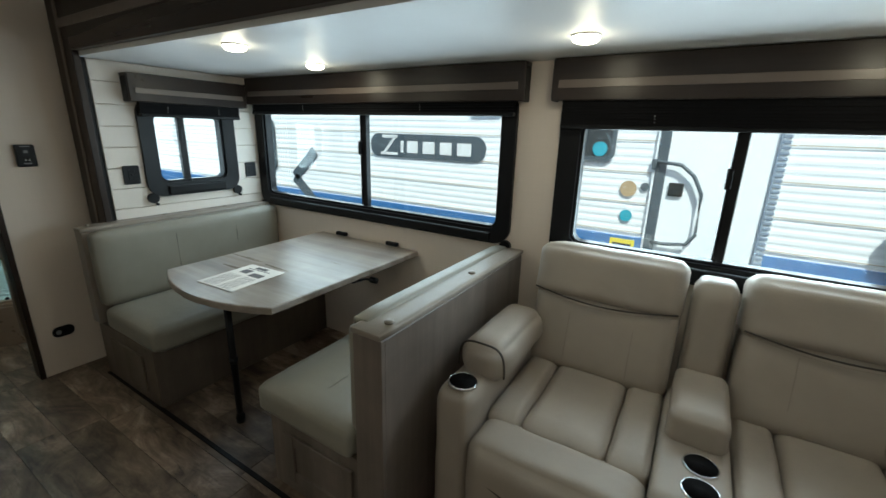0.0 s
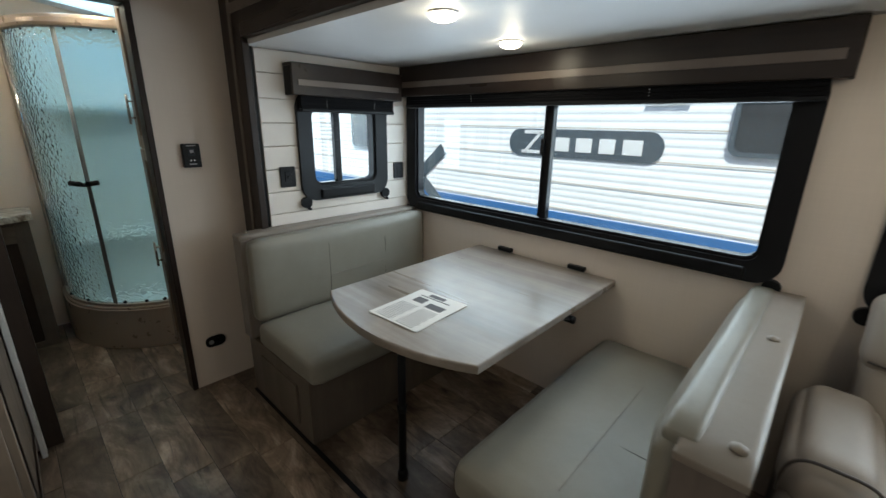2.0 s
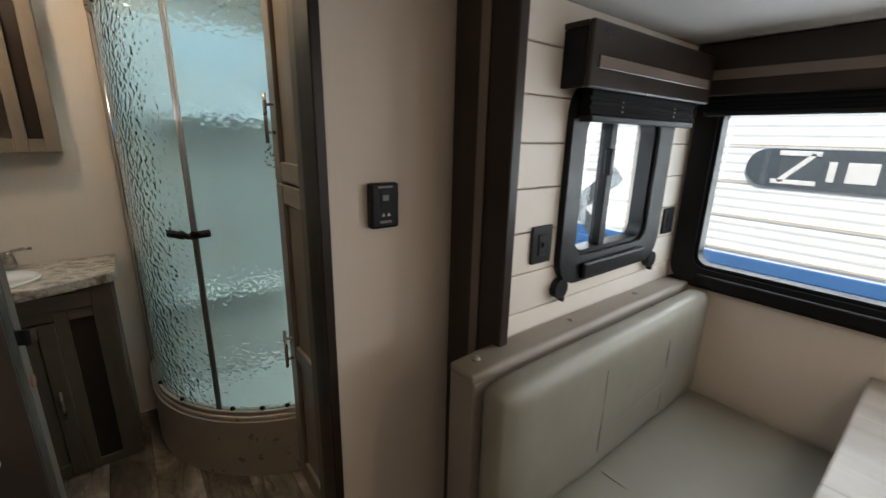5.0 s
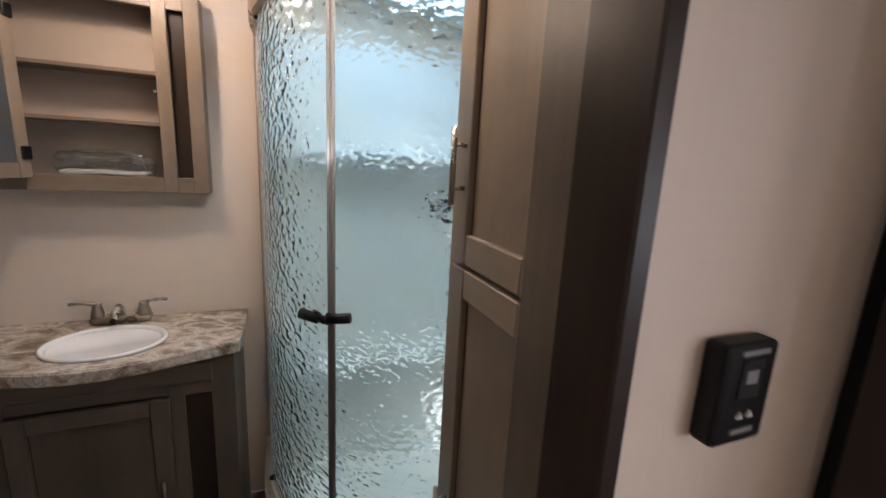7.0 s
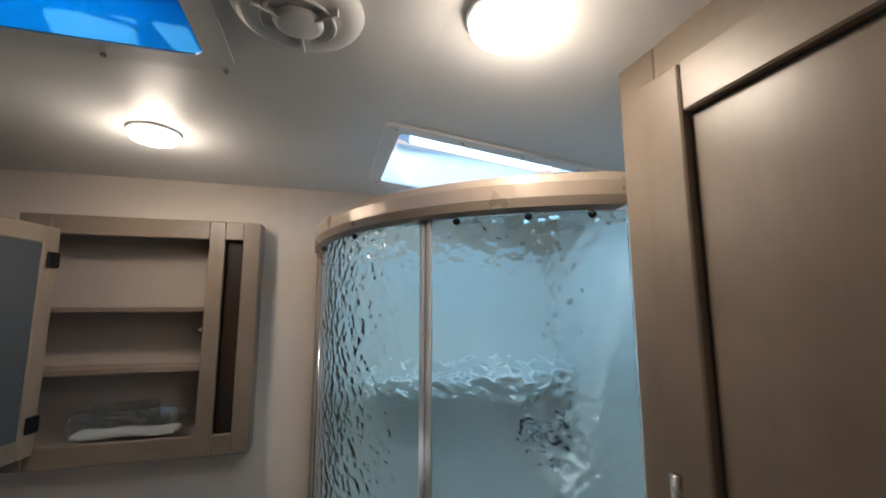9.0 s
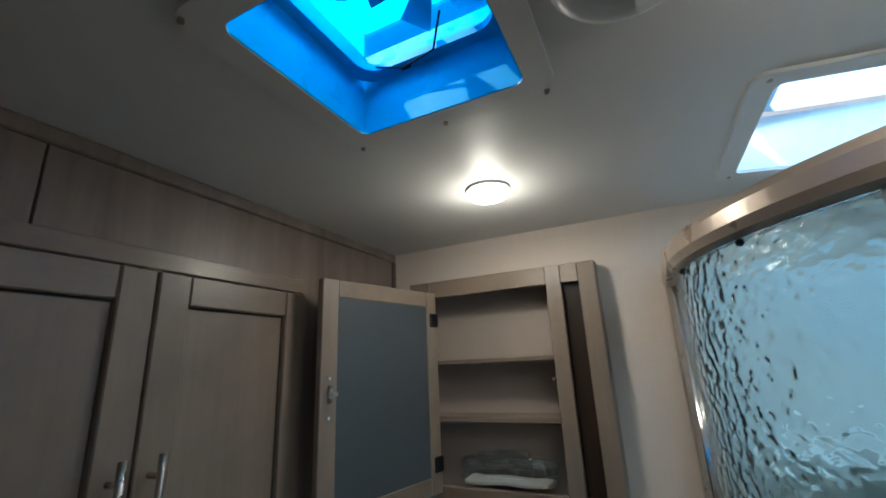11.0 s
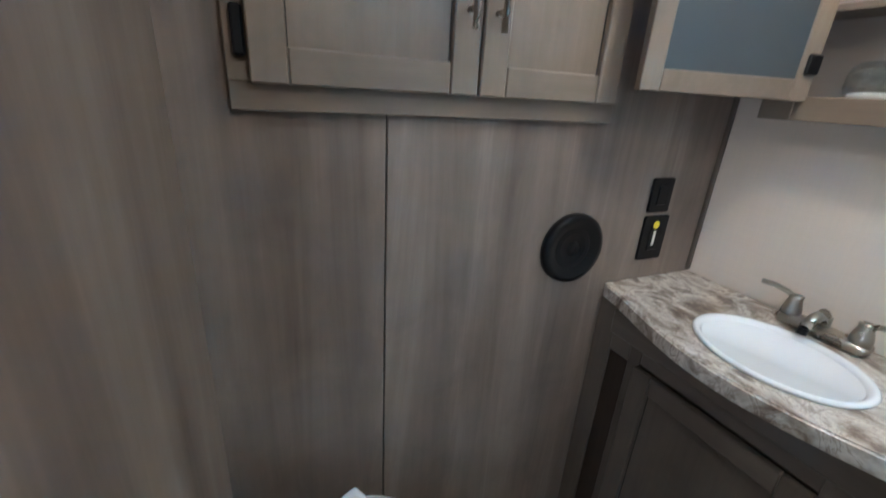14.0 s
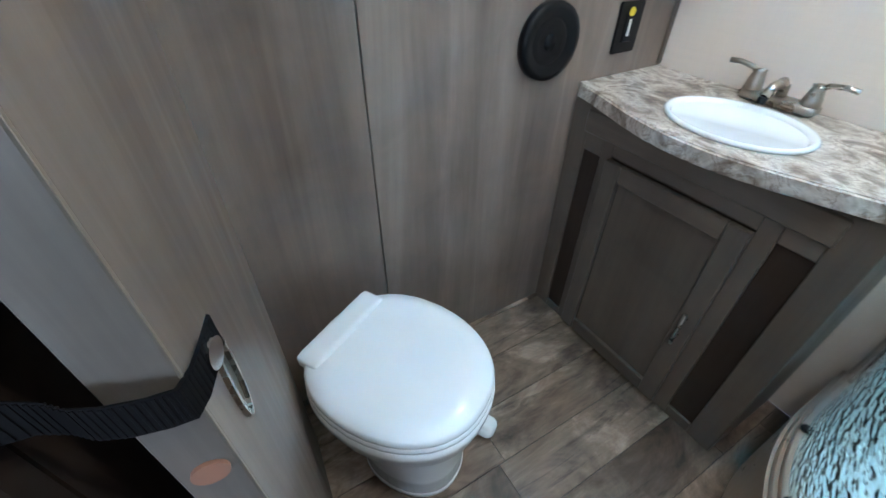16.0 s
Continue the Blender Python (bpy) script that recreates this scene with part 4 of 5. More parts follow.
sp = [(0.478, 0.1085, 1.034), (0.50, 0.1025, 1.036), (0.522, 0.0965, 1.040), (0.5375, 0.090, 1.045), (0.5400, 0.078, 1.050), (0.5400, 0.062, 1.056), (0.538, 0.050, 1.062), (0.532, 0.042, 1.066), (0.5285, 0.030, 1.072), (0.5285, 0.010, 1.076), (0.5285, -0.008, 1.079)]
sb = bmesh.new()
rows = [[sb.verts.new((x + dx, y + dx, z + dz)) for dx, dz in ((0, -0.0145), (0, 0.0145), (0.002, 0.0145), (0.002, -0.0145))] for x, y, z in sp]
for a, b in zip(rows, rows[1:]):
    for i in range(4):
        sb.faces.new((a[i], a[(i + 1) % 4], b[(i + 1) % 4], b[i]))
sb.faces.new(rows[0][::-1]), sb.faces.new(rows[-1])
part("webbing", sb, BLIND, strap)
for (x0, y0, z0), (x1, y1, z1) in zip(sp, sp[1:]):
    for k in range(4):
        f = (k + 0.5) / 4
        px, py, pz = x0 + (x1 - x0) * f + 0.0015, y0 + (y1 - y0) * f + 0.0015, z0 + (z1 - z0) * f
        part("weave_rib", rod((px, py, pz - 0.0135), (px, py, pz + 0.0135), 0.0013, 6), BLIND, strap)
part("snap", rod((0.5305, 0.010, 1.076), (0.534, 0.010, 1.076), 0.008, 18), CHROME, strap, "chrome snap", smooth=False)
part("eyelet", rod((0.500, 0.103, 1.036), (0.502, 0.108, 1.036), 0.011, 18), CHROME, strap, "chrome eyelet")
strap.location += Vector((0.135, 0.042, -0.015))


# ---- bathroom: vanity ----
van = thing("vanity_cabinet", (0.38, 1.37, 0), "dark taupe bowed vanity cabinet under the sink", "cabinet")
FL, FR = Vector((0.006, 1.150)), Vector((0.765, 1.165))


ang = math.atan2(FR.y - FL.y, FR.x - FL.x)
vm = at(FL.x, FL.y, 0, Matrix.Rotation(ang, 4, "Z"))
part("front_board", slab([(0.006, 1.1665), (0.006, 1.152), (0.765, 1.167), (0.765, 1.1815)], 0.0, 0.815), VANZ, van)
part("side_board", box(0.751, 0.765, 1.183, 1.475, 0.0, 0.815), VANZ, van)
part("side_board", box(0.006, 0.018, 1.168, 1.475, 0.0, 0.815), VANZ, van)
part("bottom_board", box(0.019, 0.750, 1.184, 1.475, 0.05, 0.065), VANZ, van)
for a, b in ((0.0, 0.064), (0.130, 0.168), (0.568, 0.611), (0.688, 0.759)):
    part("face_stile", box(a, b, -0.012, -0.001, 0.0, 0.815, 0.002), VANZ, van, m=vm)
for a, b, c, d in ((0.064, 0.130, 0.0, 0.03), (0.064, 0.130, 0.68, 0.815), (0.611, 0.688, 0.0, 0.04), (0.611, 0.688, 0.69, 0.815), (0.168, 0.568, 0.0, 0.03), (0.168, 0.568, 0.695, 0.815)):
    part("face_rail", box(a, b, -0.012, -0.001, c, d, 0.002), VANX, van, m=vm)
part("apron", box(0.06, 0.695, -0.020, -0.012, 0.735, 0.80, 0.003), VANX, van, m=vm)
for a, b, c, d in ((0.064, 0.130, 0.03, 0.68), (0.611, 0.688, 0.04, 0.69)):
    part("dark_insert", box(a, b, -0.004, -0.0005, c, d), DARKZ, van, "dark brown recessed insert", m=vm)
vd = shaker(van, 0.405, 0.675, vm @ at(0.165, -0.012, 0.018), VANZ, VANX, VANZ, 0.052)
hp, hq = vm @ Vector((0.542, -0.052, 0.30)), vm @ Vector((0.542, -0.052, 0.415))
bar_handle(vd, hp, hq, vm.to_3x3() @ Vector((0, 0.02, 0)), 0.005)
counter = thing("vanity_counter", (0.38, 1.37, 0.86), "marble-look laminate vanity counter with bowed front", "counter")
cf = [(0.006, 1.475), (0.006, 1.142)] + [(0.02 + 0.76 * s, 1.138 + 0.02 * s - 0.092 * math.sin(math.pi * s) ** 1.3) for s in np.linspace(0.0, 0.97, 17)] + [(0.782, 1.168), (0.788, 1.20), (0.788, 1.475)]
hole = [(0.40 + 0.150 * math.cos(a), 1.235 + 0.116 * math.sin(a)) for a in np.linspace(0, 2 * math.pi, 41)[:-1]]
cb = bmesh.new()
for outline in (cf, hole):
    vs = [cb.verts.new((x, y, 0.816)) for x, y in outline]
    for p, q in zip(vs, vs[1:] + vs[:1]):
        cb.edges.new((p, q))
bmesh.ops.triangle_fill(cb, use_beauty=True, edges=cb.edges[:])
up = bmesh.ops.extrude_face_region(cb, geom=cb.faces[:])
for v in up["geom"]:
    if isinstance(v, bmesh.types.BMVert):
        v.co.z = 0.856
part("slab", cb, STONE, counter)
ce = bmesh.new()
lip = [p for p in cf if p[1] < 1.4][1:]
rows = [[ce.verts.new((x, y, z)) for x, y, z in ((x, y - 0.0005, 0.818), (x, y - 0.005, 0.820), (x, y - 0.005, 0.852), (x, y - 0.0005, 0.854))] for x, y in lip]
for p, q in zip(rows, rows[1:]):
    for i in range(3):
        ce.faces.new((p[i], q[i], q[i + 1], p[i + 1]))
part("front_edge", ce, STONE, counter)
basin = thing("wash_basin", (0.41, 1.235, 0.86), "white oval wash basin set in the marble-look counter", "sink")
part("bowl", lathe([(1.0, 0.0), (1.02, 0.006), (0.99, 0.011), (0.94, 0.010), (0.895, 0.002), (0.86, -0.02), (0.80, -0.055), (0.68, -0.085), (0.45, -0.105), (0.12, -0.112), (0.0, -0.112)], 48, (0.40, 1.235, 0.8565), 0.163, 0.130), WHITE, basin, smooth=True)
part("drain", lathe([(0.0, 0.003), (0.018, 0.002), (0.020, 0.0)], 20, (0.40, 1.235, 0.7455)), CHROME, basin, smooth=True)
tap = thing("basin_faucet", (0.385, 1.475, 0.862), "brushed nickel two-handle basin faucet", "faucet")
part("deck_plate", soft(0.295, 0.475, 1.458, 1.512, 0.858, 0.882, 0.012), STEEL, tap, smooth=True)
for s in (-1, 1):
    x = 0.385 + 0.068 * s
    post = part("handle_post", lathe([(0.022, 0.0), (0.020, 0.02), (0.014, 0.045), (0.016, 0.052), (0.0, 0.056)], 20, (x, 1.485, 0.875)), STEEL, tap, smooth=True)
    part("lever", tube([(x, 1.485, 0.918), (x + 0.018 * s, 1.482, 0.930), (x + 0.05 * s, 1.478, 0.936), (x + 0.075 * s, 1.475, 0.934)], 0.0065), STEEL, post, smooth=True)
part("spout", tube([(0.385, 1.487, 0.875), (0.385, 1.485, 0.905), (0.385, 1.465, 0.918), (0.385, 1.43, 0.912), (0.385, 1.405, 0.895)], 0.012, 12), STEEL, tap, smooth=True)
part("aerator", rod((0.385, 1.403, 0.893), (0.385, 1.400, 0.878), 0.010), BLACK, tap)
tap.location.y -= 0.055

# ---- bathroom: things on the panel wall ----
for name, y, z, hh in (("wall_outlet", 1.272, 1.105, 0.095), ("monitor_panel", 1.279, 0.982, 0.130)):
    p = plate(name, at(0.005, y, z, FRONT_PX), 0.078 if hh < 0.12 else 0.092, hh, "black power outlet beside the vanity" if hh < 0.12 else "black switch panel with a yellow sticker", "power outlet" if hh < 0.12 else "switch panel")
    if hh > 0.12:
        part("sticker", rod((0.016, y - 0.004, z + 0.04), (0.0175, y - 0.004, z + 0.04), 0.011, 16), YELLOW, p, "yellow round sticker")
        part("rocker", box(0.016, 0.019, y - 0.008, y + 0.0, z - 0.02, z + 0.022, 0.001), ABS, p, "white rocker")
spk = thing("wall_vent", (0.005, 0.991, 0.978), "round black vent cap on the wall panel", "vent cap")
rim = at(0.004, 0.991, 0.978, Matrix.Rotation(radians(90), 4, "Y"))
part("rim", lathe([(0.062, 0.0), (0.092, 0.0), (0.092, 0.010), (0.090, 0.020), (0.076, 0.022), (0.062, 0.012)], 44), BLACK, spk, m=rim, smooth=True)
part("dish", lathe([(0.0, 0.0), (0.064, 0.0), (0.064, 0.010), (0.05, 0.013), (0.0, 0.008)], 40), BLACK, spk, m=rim, smooth=True)
part("hub", lathe([(0.020, 0.008), (0.018, 0.015), (0.0, 0.017)], 20), BLACK, spk, "", m=rim, smooth=True)

oc = thing("toilet_cabinet", (0.02, 0.63, 1.29), "taupe recessed two-door cabinet over the toilet", "cabinet")
fm = at(0.004, 0.238, 1.288, FRONT_PX)
part("face_top", box(0.0, 0.79, -0.018, 0, 0.603, 0.638, 0.002), CABY, oc, m=fm)
part("face_bottom", box(0.0, 0.79, -0.018, 0, 0.0, 0.045, 0.002), CABY, oc, m=fm)
part("face_side", box(0.0, 0.036, -0.018, 0, 0.045, 0.603, 0.002), CABZ, oc, m=fm)
part("face_side", box(0.760, 0.79, -0.018, 0, 0.045, 0.603, 0.002), CABZ, oc, m=fm)
part("face_middle", box(0.415, 0.445, -0.018, 0, 0.045, 0.603, 0.002), CABZ, oc, m=fm)
for a, w, hy in ((0.033, 0.393, 0.396), (0.431, 0.343, 0.454)):
    d = shaker(oc, w, 0.554, fm @ at(a, -0.019, 0.042), CABZ, CABY, CABZ, 0.056)
    bar_handle(d, fm @ Vector((hy, -0.070, 0.151)), fm @ Vector((hy, -0.070, 0.300)), fm.to_3x3() @ Vector((0, 0.031, 0)), 0.006)
for z in (0.115, 0.535):
    part("hinge", box(0.012, 0.030, -0.034, -0.018, z - 0.036, z + 0.036, 0.004), BLACK, oc, "black hinge", m=fm)

# ---- medicine cabinet ----
mc = thing("medicine_cabinet", (0.40, 1.48, 1.34), "open taupe medicine cabinet with shelves and slot", "medicine cabinet")
M0, M1, Z0, Z1, YF = 0.112, 0.688, 1.320, 1.957, 1.405
part("back_panel", box(M0 + 0.021, M1 - 0.021, 1.520, 1.530, Z0 + 0.010, Z1 - 0.010), TAUPE, mc, "plain beige back panel")
part("cheek", box(M0, M0 + 0.008, YF + 0.0182, Y_BACK - 0.001, Z0, Z1), CABZ, mc)
part("cheek", box(M1 - 0.008, M1, YF + 0.0182, Y_BACK - 0.001, Z0, Z1), CABZ, mc)
part("side", box(M0 + 0.008, M0 + 0.020, YF + 0.018, 1.530, Z0 + 0.008, Z1 - 0.008, 0.002), CABZ, mc)
part("side", box(M1 - 0.020, M1 - 0.008, YF + 0.018, 1.530, Z0 + 0.008, Z1 - 0.008, 0.002), CABZ, mc)
part("divider", box(0.572, 0.584, YF + 0.018, 1.520, Z0 + 0.021, Z1 - 0.021), CABZ, mc)
part("cover_top", box(M0 + 0.021, M1 - 0.021, YF + 0.018, 1.520, Z1 - 0.020, Z1 - 0.008), CABX, mc)
part("cover_bottom", box(M0 + 0.021, M1 - 0.021, YF + 0.018, 1.520, Z0 + 0.008, Z0 + 0.020), CABX, mc)
for a, b in ((M0, 0.183), (0.553, 0.594), (0.642, M1)):
    part("face_stile", box(a, b, YF, YF + 0.018, Z0, Z1, 0.002), CABZ, mc)
for a, b in ((0.183, 0.553), (0.594, 0.642)):
    part("face_rail", box(a, b, YF + 0.001, YF + 0.018, Z0, 1.372, 0.002), CABX, mc)
    part("face_rail", box(a, b, YF + 0.001, YF + 0.018, 1.905, Z1, 0.002), CABX, mc)
part("slot_back", box(0.584, 0.668, YF + 0.03, YF + 0.04, 1.36, 1.92), DARKZ, mc, "dark brown slot")
for z in (1.540, 1.700):
    part("shelf", box(M0 + 0.022, 0.571, YF + 0.008, 1.518, z, z + 0.014, 0.002), CABX, mc)
part("catch", rod((0.553, 1.415, 1.651), (0.542, 1.415, 1.651), 0.006), STEEL, mc)
dm = at(0.192, 1.398, 1.361, Matrix.Rotation(math.atan2(0.988 - 1.398, 0.097 - 0.192), 4, "Z"))
door = part("door", box(0.04, 0.372, 0.006, 0.016, 0.04, 0.515), SLATE, mc, "slate grey mirror back", m=dm)
for a, b in ((0.0, 0.044), (0.366, 0.412)):
    part("stile", box(a, b, 0.0, 0.020, 0, 0.555, 0.002), CABZ, door, m=dm)
for a, b in ((0.0, 0.044), (0.511, 0.555)):
    part("rail", box(0.044, 0.366, 0.001, 0.019, a, b, 0.002), CABX, door, m=dm)
for z in (0.074, 0.471):
    part("hinge", box(0.0, 0.034, 0.019, 0.028, z - 0.02, z + 0.02, 0.003), BLACK, door, "black hinge", m=dm)
part("latch", box(0.386, 0.394, 0.020, 0.034, 0.268, 0.308, 0.002), STEEL, door, m=dm)
part("latch_bolt", rod((0.390, 0.034, 0.288), (0.376, 0.034, 0.288), 0.005), STEEL, door, m=dm)
for z in (0.238, 0.323):
    part("screw", rod((0.389, 0.020, z), (0.389, 0.024, z), 0.004, 10), CHROME, door, m=dm)
bag = thing("plastic_bag", (0.37, 1.47, 1.34), "clear plastic parts bag on the cabinet shelf", "bag")
CLEARB = clear_glass("clear_bag", 0.3)
part("bag", soft(0.235, 0.515, 1.432, 1.512, 1.376, 1.432, 0.02, (0, 0, 0.006), 22, 0.024, 2), CLEARB, bag)
part("papers", soft(0.26, 0.49, 1.445, 1.505, 1.375, 1.384, 0.003, (0, 0, 0.001), 16, 0.012, 5), PAPER, bag, "white folded papers")
part("bag_flap", soft(0.28, 0.44, 1.495, 1.500, 1.40, 1.455, 0.002, (0, 0, 0), 16, 0.016, 7), CLEARB, bag, "crumpled open end of the bag")

# ---- toilet ----
wc = thing("toilet", (0.2, 0.48, 0), "white plastic toilet with a closed lid", "toilet")
tm = at(0.112, 0.295, 0, Matrix.Rotation(radians(29), 4, "Z")) @ Matrix.Diagonal((1.02, 1.13, 0.95, 1.0))


def lid_outline(s, k=1.0, dx=0.0):
    """An egg outline: local x away from the wall, y across."""
    pts = []
    for i in range(40):
        a = 2 * math.pi * i / 40
        c, q = math.cos(a), math.sin(a)
        x = 0.215 + 0.215 * math.copysign(abs(c) ** (0.80 if c < 0 else 0.86), c)
        y = 0.170 * math.copysign(abs(q) ** 0.86, q) * (1.0 - 0.10 * max(0, c))
        pts.append((dx + 0.215 + (x - 0.215) * s, y * s * k))
    return pts


def stacked(levels):
    bm = bmesh.new()
    rings = [[bm.verts.new((x, y, z)) for x, y in o] for o, z in levels]
    n = len(rings[0])
    for a, b in zip(rings, rings[1:]):
        for i in range(n):
            bm.faces.new((a[i], a[(i + 1) % n], b[(i + 1) % n], b[i]))
    bm.faces.new(rings[0][::-1])
    bm.faces.new(rings[-1])
    return bm


part("lid", stacked([(lid_outline(0.985), 0.430), (lid_outline(1.0), 0.436), (lid_outline(1.0), 0.446), (lid_outline(0.97), 0.457), (lid_outline(0.80), 0.466), (lid_outline(0.74), 0.4635), (lid_outline(0.3), 0.4625)]), WHITE, wc, m=tm, smooth=True)
part("seat", stacked([(lid_outline(0.98), 0.412), (lid_outline(1.01), 0.416), (lid_outline(1.01), 0.424), (lid_outline(0.99), 0.429)]), WHITE, wc, m=tm, smooth=True)
part("rim", stacked([(lid_outline(0.90), 0.325), (lid_outline(0.97), 0.335), (lid_outline(0.985), 0.372), (lid_outline(1.02), 0.38), (lid_outline(1.02), 0.404), (lid_outline(0.98), 0.410)]), WHITE, wc, m=tm, smooth=True)
part("bowl", stacked([(lid_outline(0.64, 0.97, 0.02), 0.0), (lid_outline(0.66, 0.98, 0.018), 0.10), (lid_outline(0.71, 0.99, 0.013), 0.20), (lid_outline(0.79, 0.99, 0.008), 0.28), (lid_outline(0.90), 0.345)]), WHITE, wc, m=tm, smooth=True)
part("hinge_bar", soft(0.012, 0.080, -0.112, 0.112, 0.43, 0.471, 0.012, (0, 0, 0.003)), WHITE, wc, m=tm, smooth=True)
part("foot", stacked([(lid_outline(0.655, 0.98, 0.02), 0.0), (lid_outline(0.655, 0.98, 0.02), 0.014), (lid_outline(0.63, 0.96, 0.02), 0.020)]), WHITE, wc, m=tm, smooth=True)
part("flush_pedal", soft(0.24, 0.42, 0.10, 0.155, 0.03, 0.085, 0.022, (0, 0, 0.008)), WHITE, wc, m=tm, smooth=True)

# ---- linen cabinet ----
ln = thing("linen_cabinet", (1.48, 0.36, 0), "tall taupe two-door linen cabinet inside the bathroom", "cabinet")
part("carcase", box(1.302, X_SIDE - 0.004, 0.197, 0.600, 0.0, H - 0.085), CABZ, ln)
lm = at(1.310, 0.600, 0, FRONT_MX)
part("face_stile", box(0.0, 0.068, -0.018, 0, 0, H - 0.004, 0.002), CABZ, ln, m=lm)
part("face_stile", box(0.385, 0.403, -0.018, 0, 0, H - 0.004, 0.002), CABZ, ln, m=lm)
part("face_rail", box(0.068, 0.385, -0.018, 0, 1.99, H - 0.004, 0.002), CABY, ln, m=lm)
part("face_rail", box(0.068, 0.385, -0.018, 0, 1.23, 1.29, 0.002), CABY, ln, m=lm)
part("face_rail", box(0.068, 0.385, -0.018, 0, 0.0, 0.10, 0.002), CABY, ln, m=lm)
d1 = shaker(ln, 0.338, 0.735, lm @ at(0.062, -0.019, 1.264), CABZ, CABY, CABZ, 0.062)
d2 = shaker(ln, 0.338, 1.162, lm @ at(0.062, -0.019, 0.092), CABZ, CABY, CABZ, 0.062, rails=((0.52, 0.575),))
bar_handle(d1, (1.245, 0.497, 1.384), (1.245, 0.497, 1.535), (0.028, 0, 0), 0.006)
bar_handle(d2, (1.245, 0.497, 0.583), (1.245, 0.497, 0.728), (0.028, 0, 0), 0.006)
for z in (1.34, 1.16, 1.92, 0.2):
    part("hinge", box(1.276, 1.293, 0.180, 0.202, z - 0.036, z + 0.036, 0.004), BLACK, ln, "black hinge")

# ---- shower ----
CX, CY, R = 1.488, 1.242, 0.62


def arc(r, n=20, a0=180.0, a1=255.0, straight=True):
    pts = [(CX - r, Y_BACK - 0.004), (CX - r, CY + 0.06)] if straight else []
    return pts + [(CX + r * math.cos(radians(a0 + (a1 - a0) * i / n)), CY + r * math.sin(radians(a0 + (a1 - a0) * i / n))) for i in range(n + 1)]


def curved(r0, r1, z0, z1, a0=180.0, a1=255.0, straight=True, bevel=0.0, n=24):
    return slab(arc(r1, n, a0, a1, straight) + arc(r0, n, a0, a1, straight)[::-1], z0, z1, bevel)


shower = thing("shower", (1.3, 1.1, 0), "corner shower with curved hammered glass doors", "shower")
pan = arc(R + 0.020)
part("pan", slab(pan + [(1.31, 0.604), (X_SIDE - 0.003, 0.604), (X_SIDE - 0.003, Y_BACK - 0.004)], 0.0, 0.10), FIBRE, shower, "white fibreglass shower pan")
part("threshold", curved(R - 0.05, R + 0.022, 0.10, 0.285, bevel=0.008), CREAM, shower, "cream curved threshold")
part("skirt", curved(R + 0.022, R + 0.030, 0.002, 0.265), CREAM, shower)
part("bottom_track", curved(R - 0.022, R + 0.014, 0.286, 0.304, bevel=0.003), CREAM, shower)
part("top_track", curved(R - 0.035, R + 0.022, 1.862, 1.925, bevel=0.020), CREAM, shower, "curved champagne metal top rail")
g1 = part("glass_door", curved(R - 0.004, R + 0.002, 0.305, 1.861, 180, 224.0, True), RAIN, shower, "hammered frosted glass door", smooth=False)
g2 = part("glass_door", curved(R - 0.004, R + 0.002, 0.305, 1.861, 224.8, 255, False), RAIN, shower, "hammered frosted glass door")
for g in (g1, g2):
    g.visible_shadow = False
for a in (223.8, 225.0):
    p = (CX + R * math.cos(radians(a)), CY + R * math.sin(radians(a)))
    part("door_stile", rod((*p, 0.30), (*p, 1.865), 0.006, 10), GREY, shower, "grey meeting stile", smooth=True)
    k = (CX + (R + 0.03) * math.cos(radians(a + (a - 224.4) * 3)), CY + (R + 0.03) * math.sin(radians(a + (a - 224.4) * 3)))
    h = part("door_handle", tube([(*p, 1.05), (p[0] - 0.018, p[1] - 0.016, 1.045), (k[0] - 0.004, k[1], 1.06), (k[0], k[1], 1.068)], 0.011), BLACK, shower, "black plastic knob handle", smooth=True)
    s = -1 if a < 224.4 else 1
    part("grip", rod((p[0] - 0.02 + 0.01 * s, p[1] - 0.016, 1.05), (p[0] - 0.02 + 0.055 * s, p[1] - 0.018 - 0.030 * s, 1.06), 0.014, 12), BLACK, h, smooth=True)
part("wall_jamb", box(CX - R - 0.020, CX - R + 0.02, Y_BACK - 0.045, Y_BACK - 0.002, 0.29, 1.93, 0.004), CREAM, shower, "cream wall channel")
part("jamb_bar", rod((CX - R - 0.001, 1.40, 0.30), (CX - R - 0.001, 1.40, 1.865), 0.009, 10), CHROME, shower, smooth=True)
for z, rr in ((0.315, 0.011), (1.855, 0.007)):
    for a in (188, 207, 230, 241, 250):
        p = (CX + (R + 0.004) * math.cos(radians(a)), CY + (R + 0.004) * math.sin(radians(a)))
        part("roller", lathe([(0.0, -rr), (rr * 0.8, -rr * 0.5), (rr, 0), (rr * 0.8, rr * 0.5), (0, rr)], 12, (*p, z)), BLACK, shower, "black roller", smooth=True)
part("surround_back", box(CX - R + 0.03, X_SIDE - 0.010, Y_BACK - 0.014, Y_BACK - 0.003, 0.10, 1.90), FIBRE, shower, "white shower surround")
part("surround_side", box(X_SIDE - 0.016, X_SIDE - 0.003, 0.62, Y_BACK - 0.016, 0.10, 1.90), FIBRE, shower)
part("surround_end", box(1.345, X_SIDE - 0.017, 0.614, 0.626, 0.10, 1.90), FIBRE, shower)
for z in (0.56, 1.45):
    part("soap_ledge", box(0.98, X_SIDE - 0.03, Y_BACK - 0.11, Y_BACK - 0.015, z, z + 0.05, 0.01, 2), FIBRE, shower)
part("mixer", lathe([(0.0, 0.0), (0.05, 0.0), (0.05, 0.02), (0.0, 0.03)], 24), CHROME, shower, "chrome mixer", m=at(1.585, Y_BACK - 0.016, 1.28, Matrix.Rotation(radians(90), 4, "X")), smooth=True)
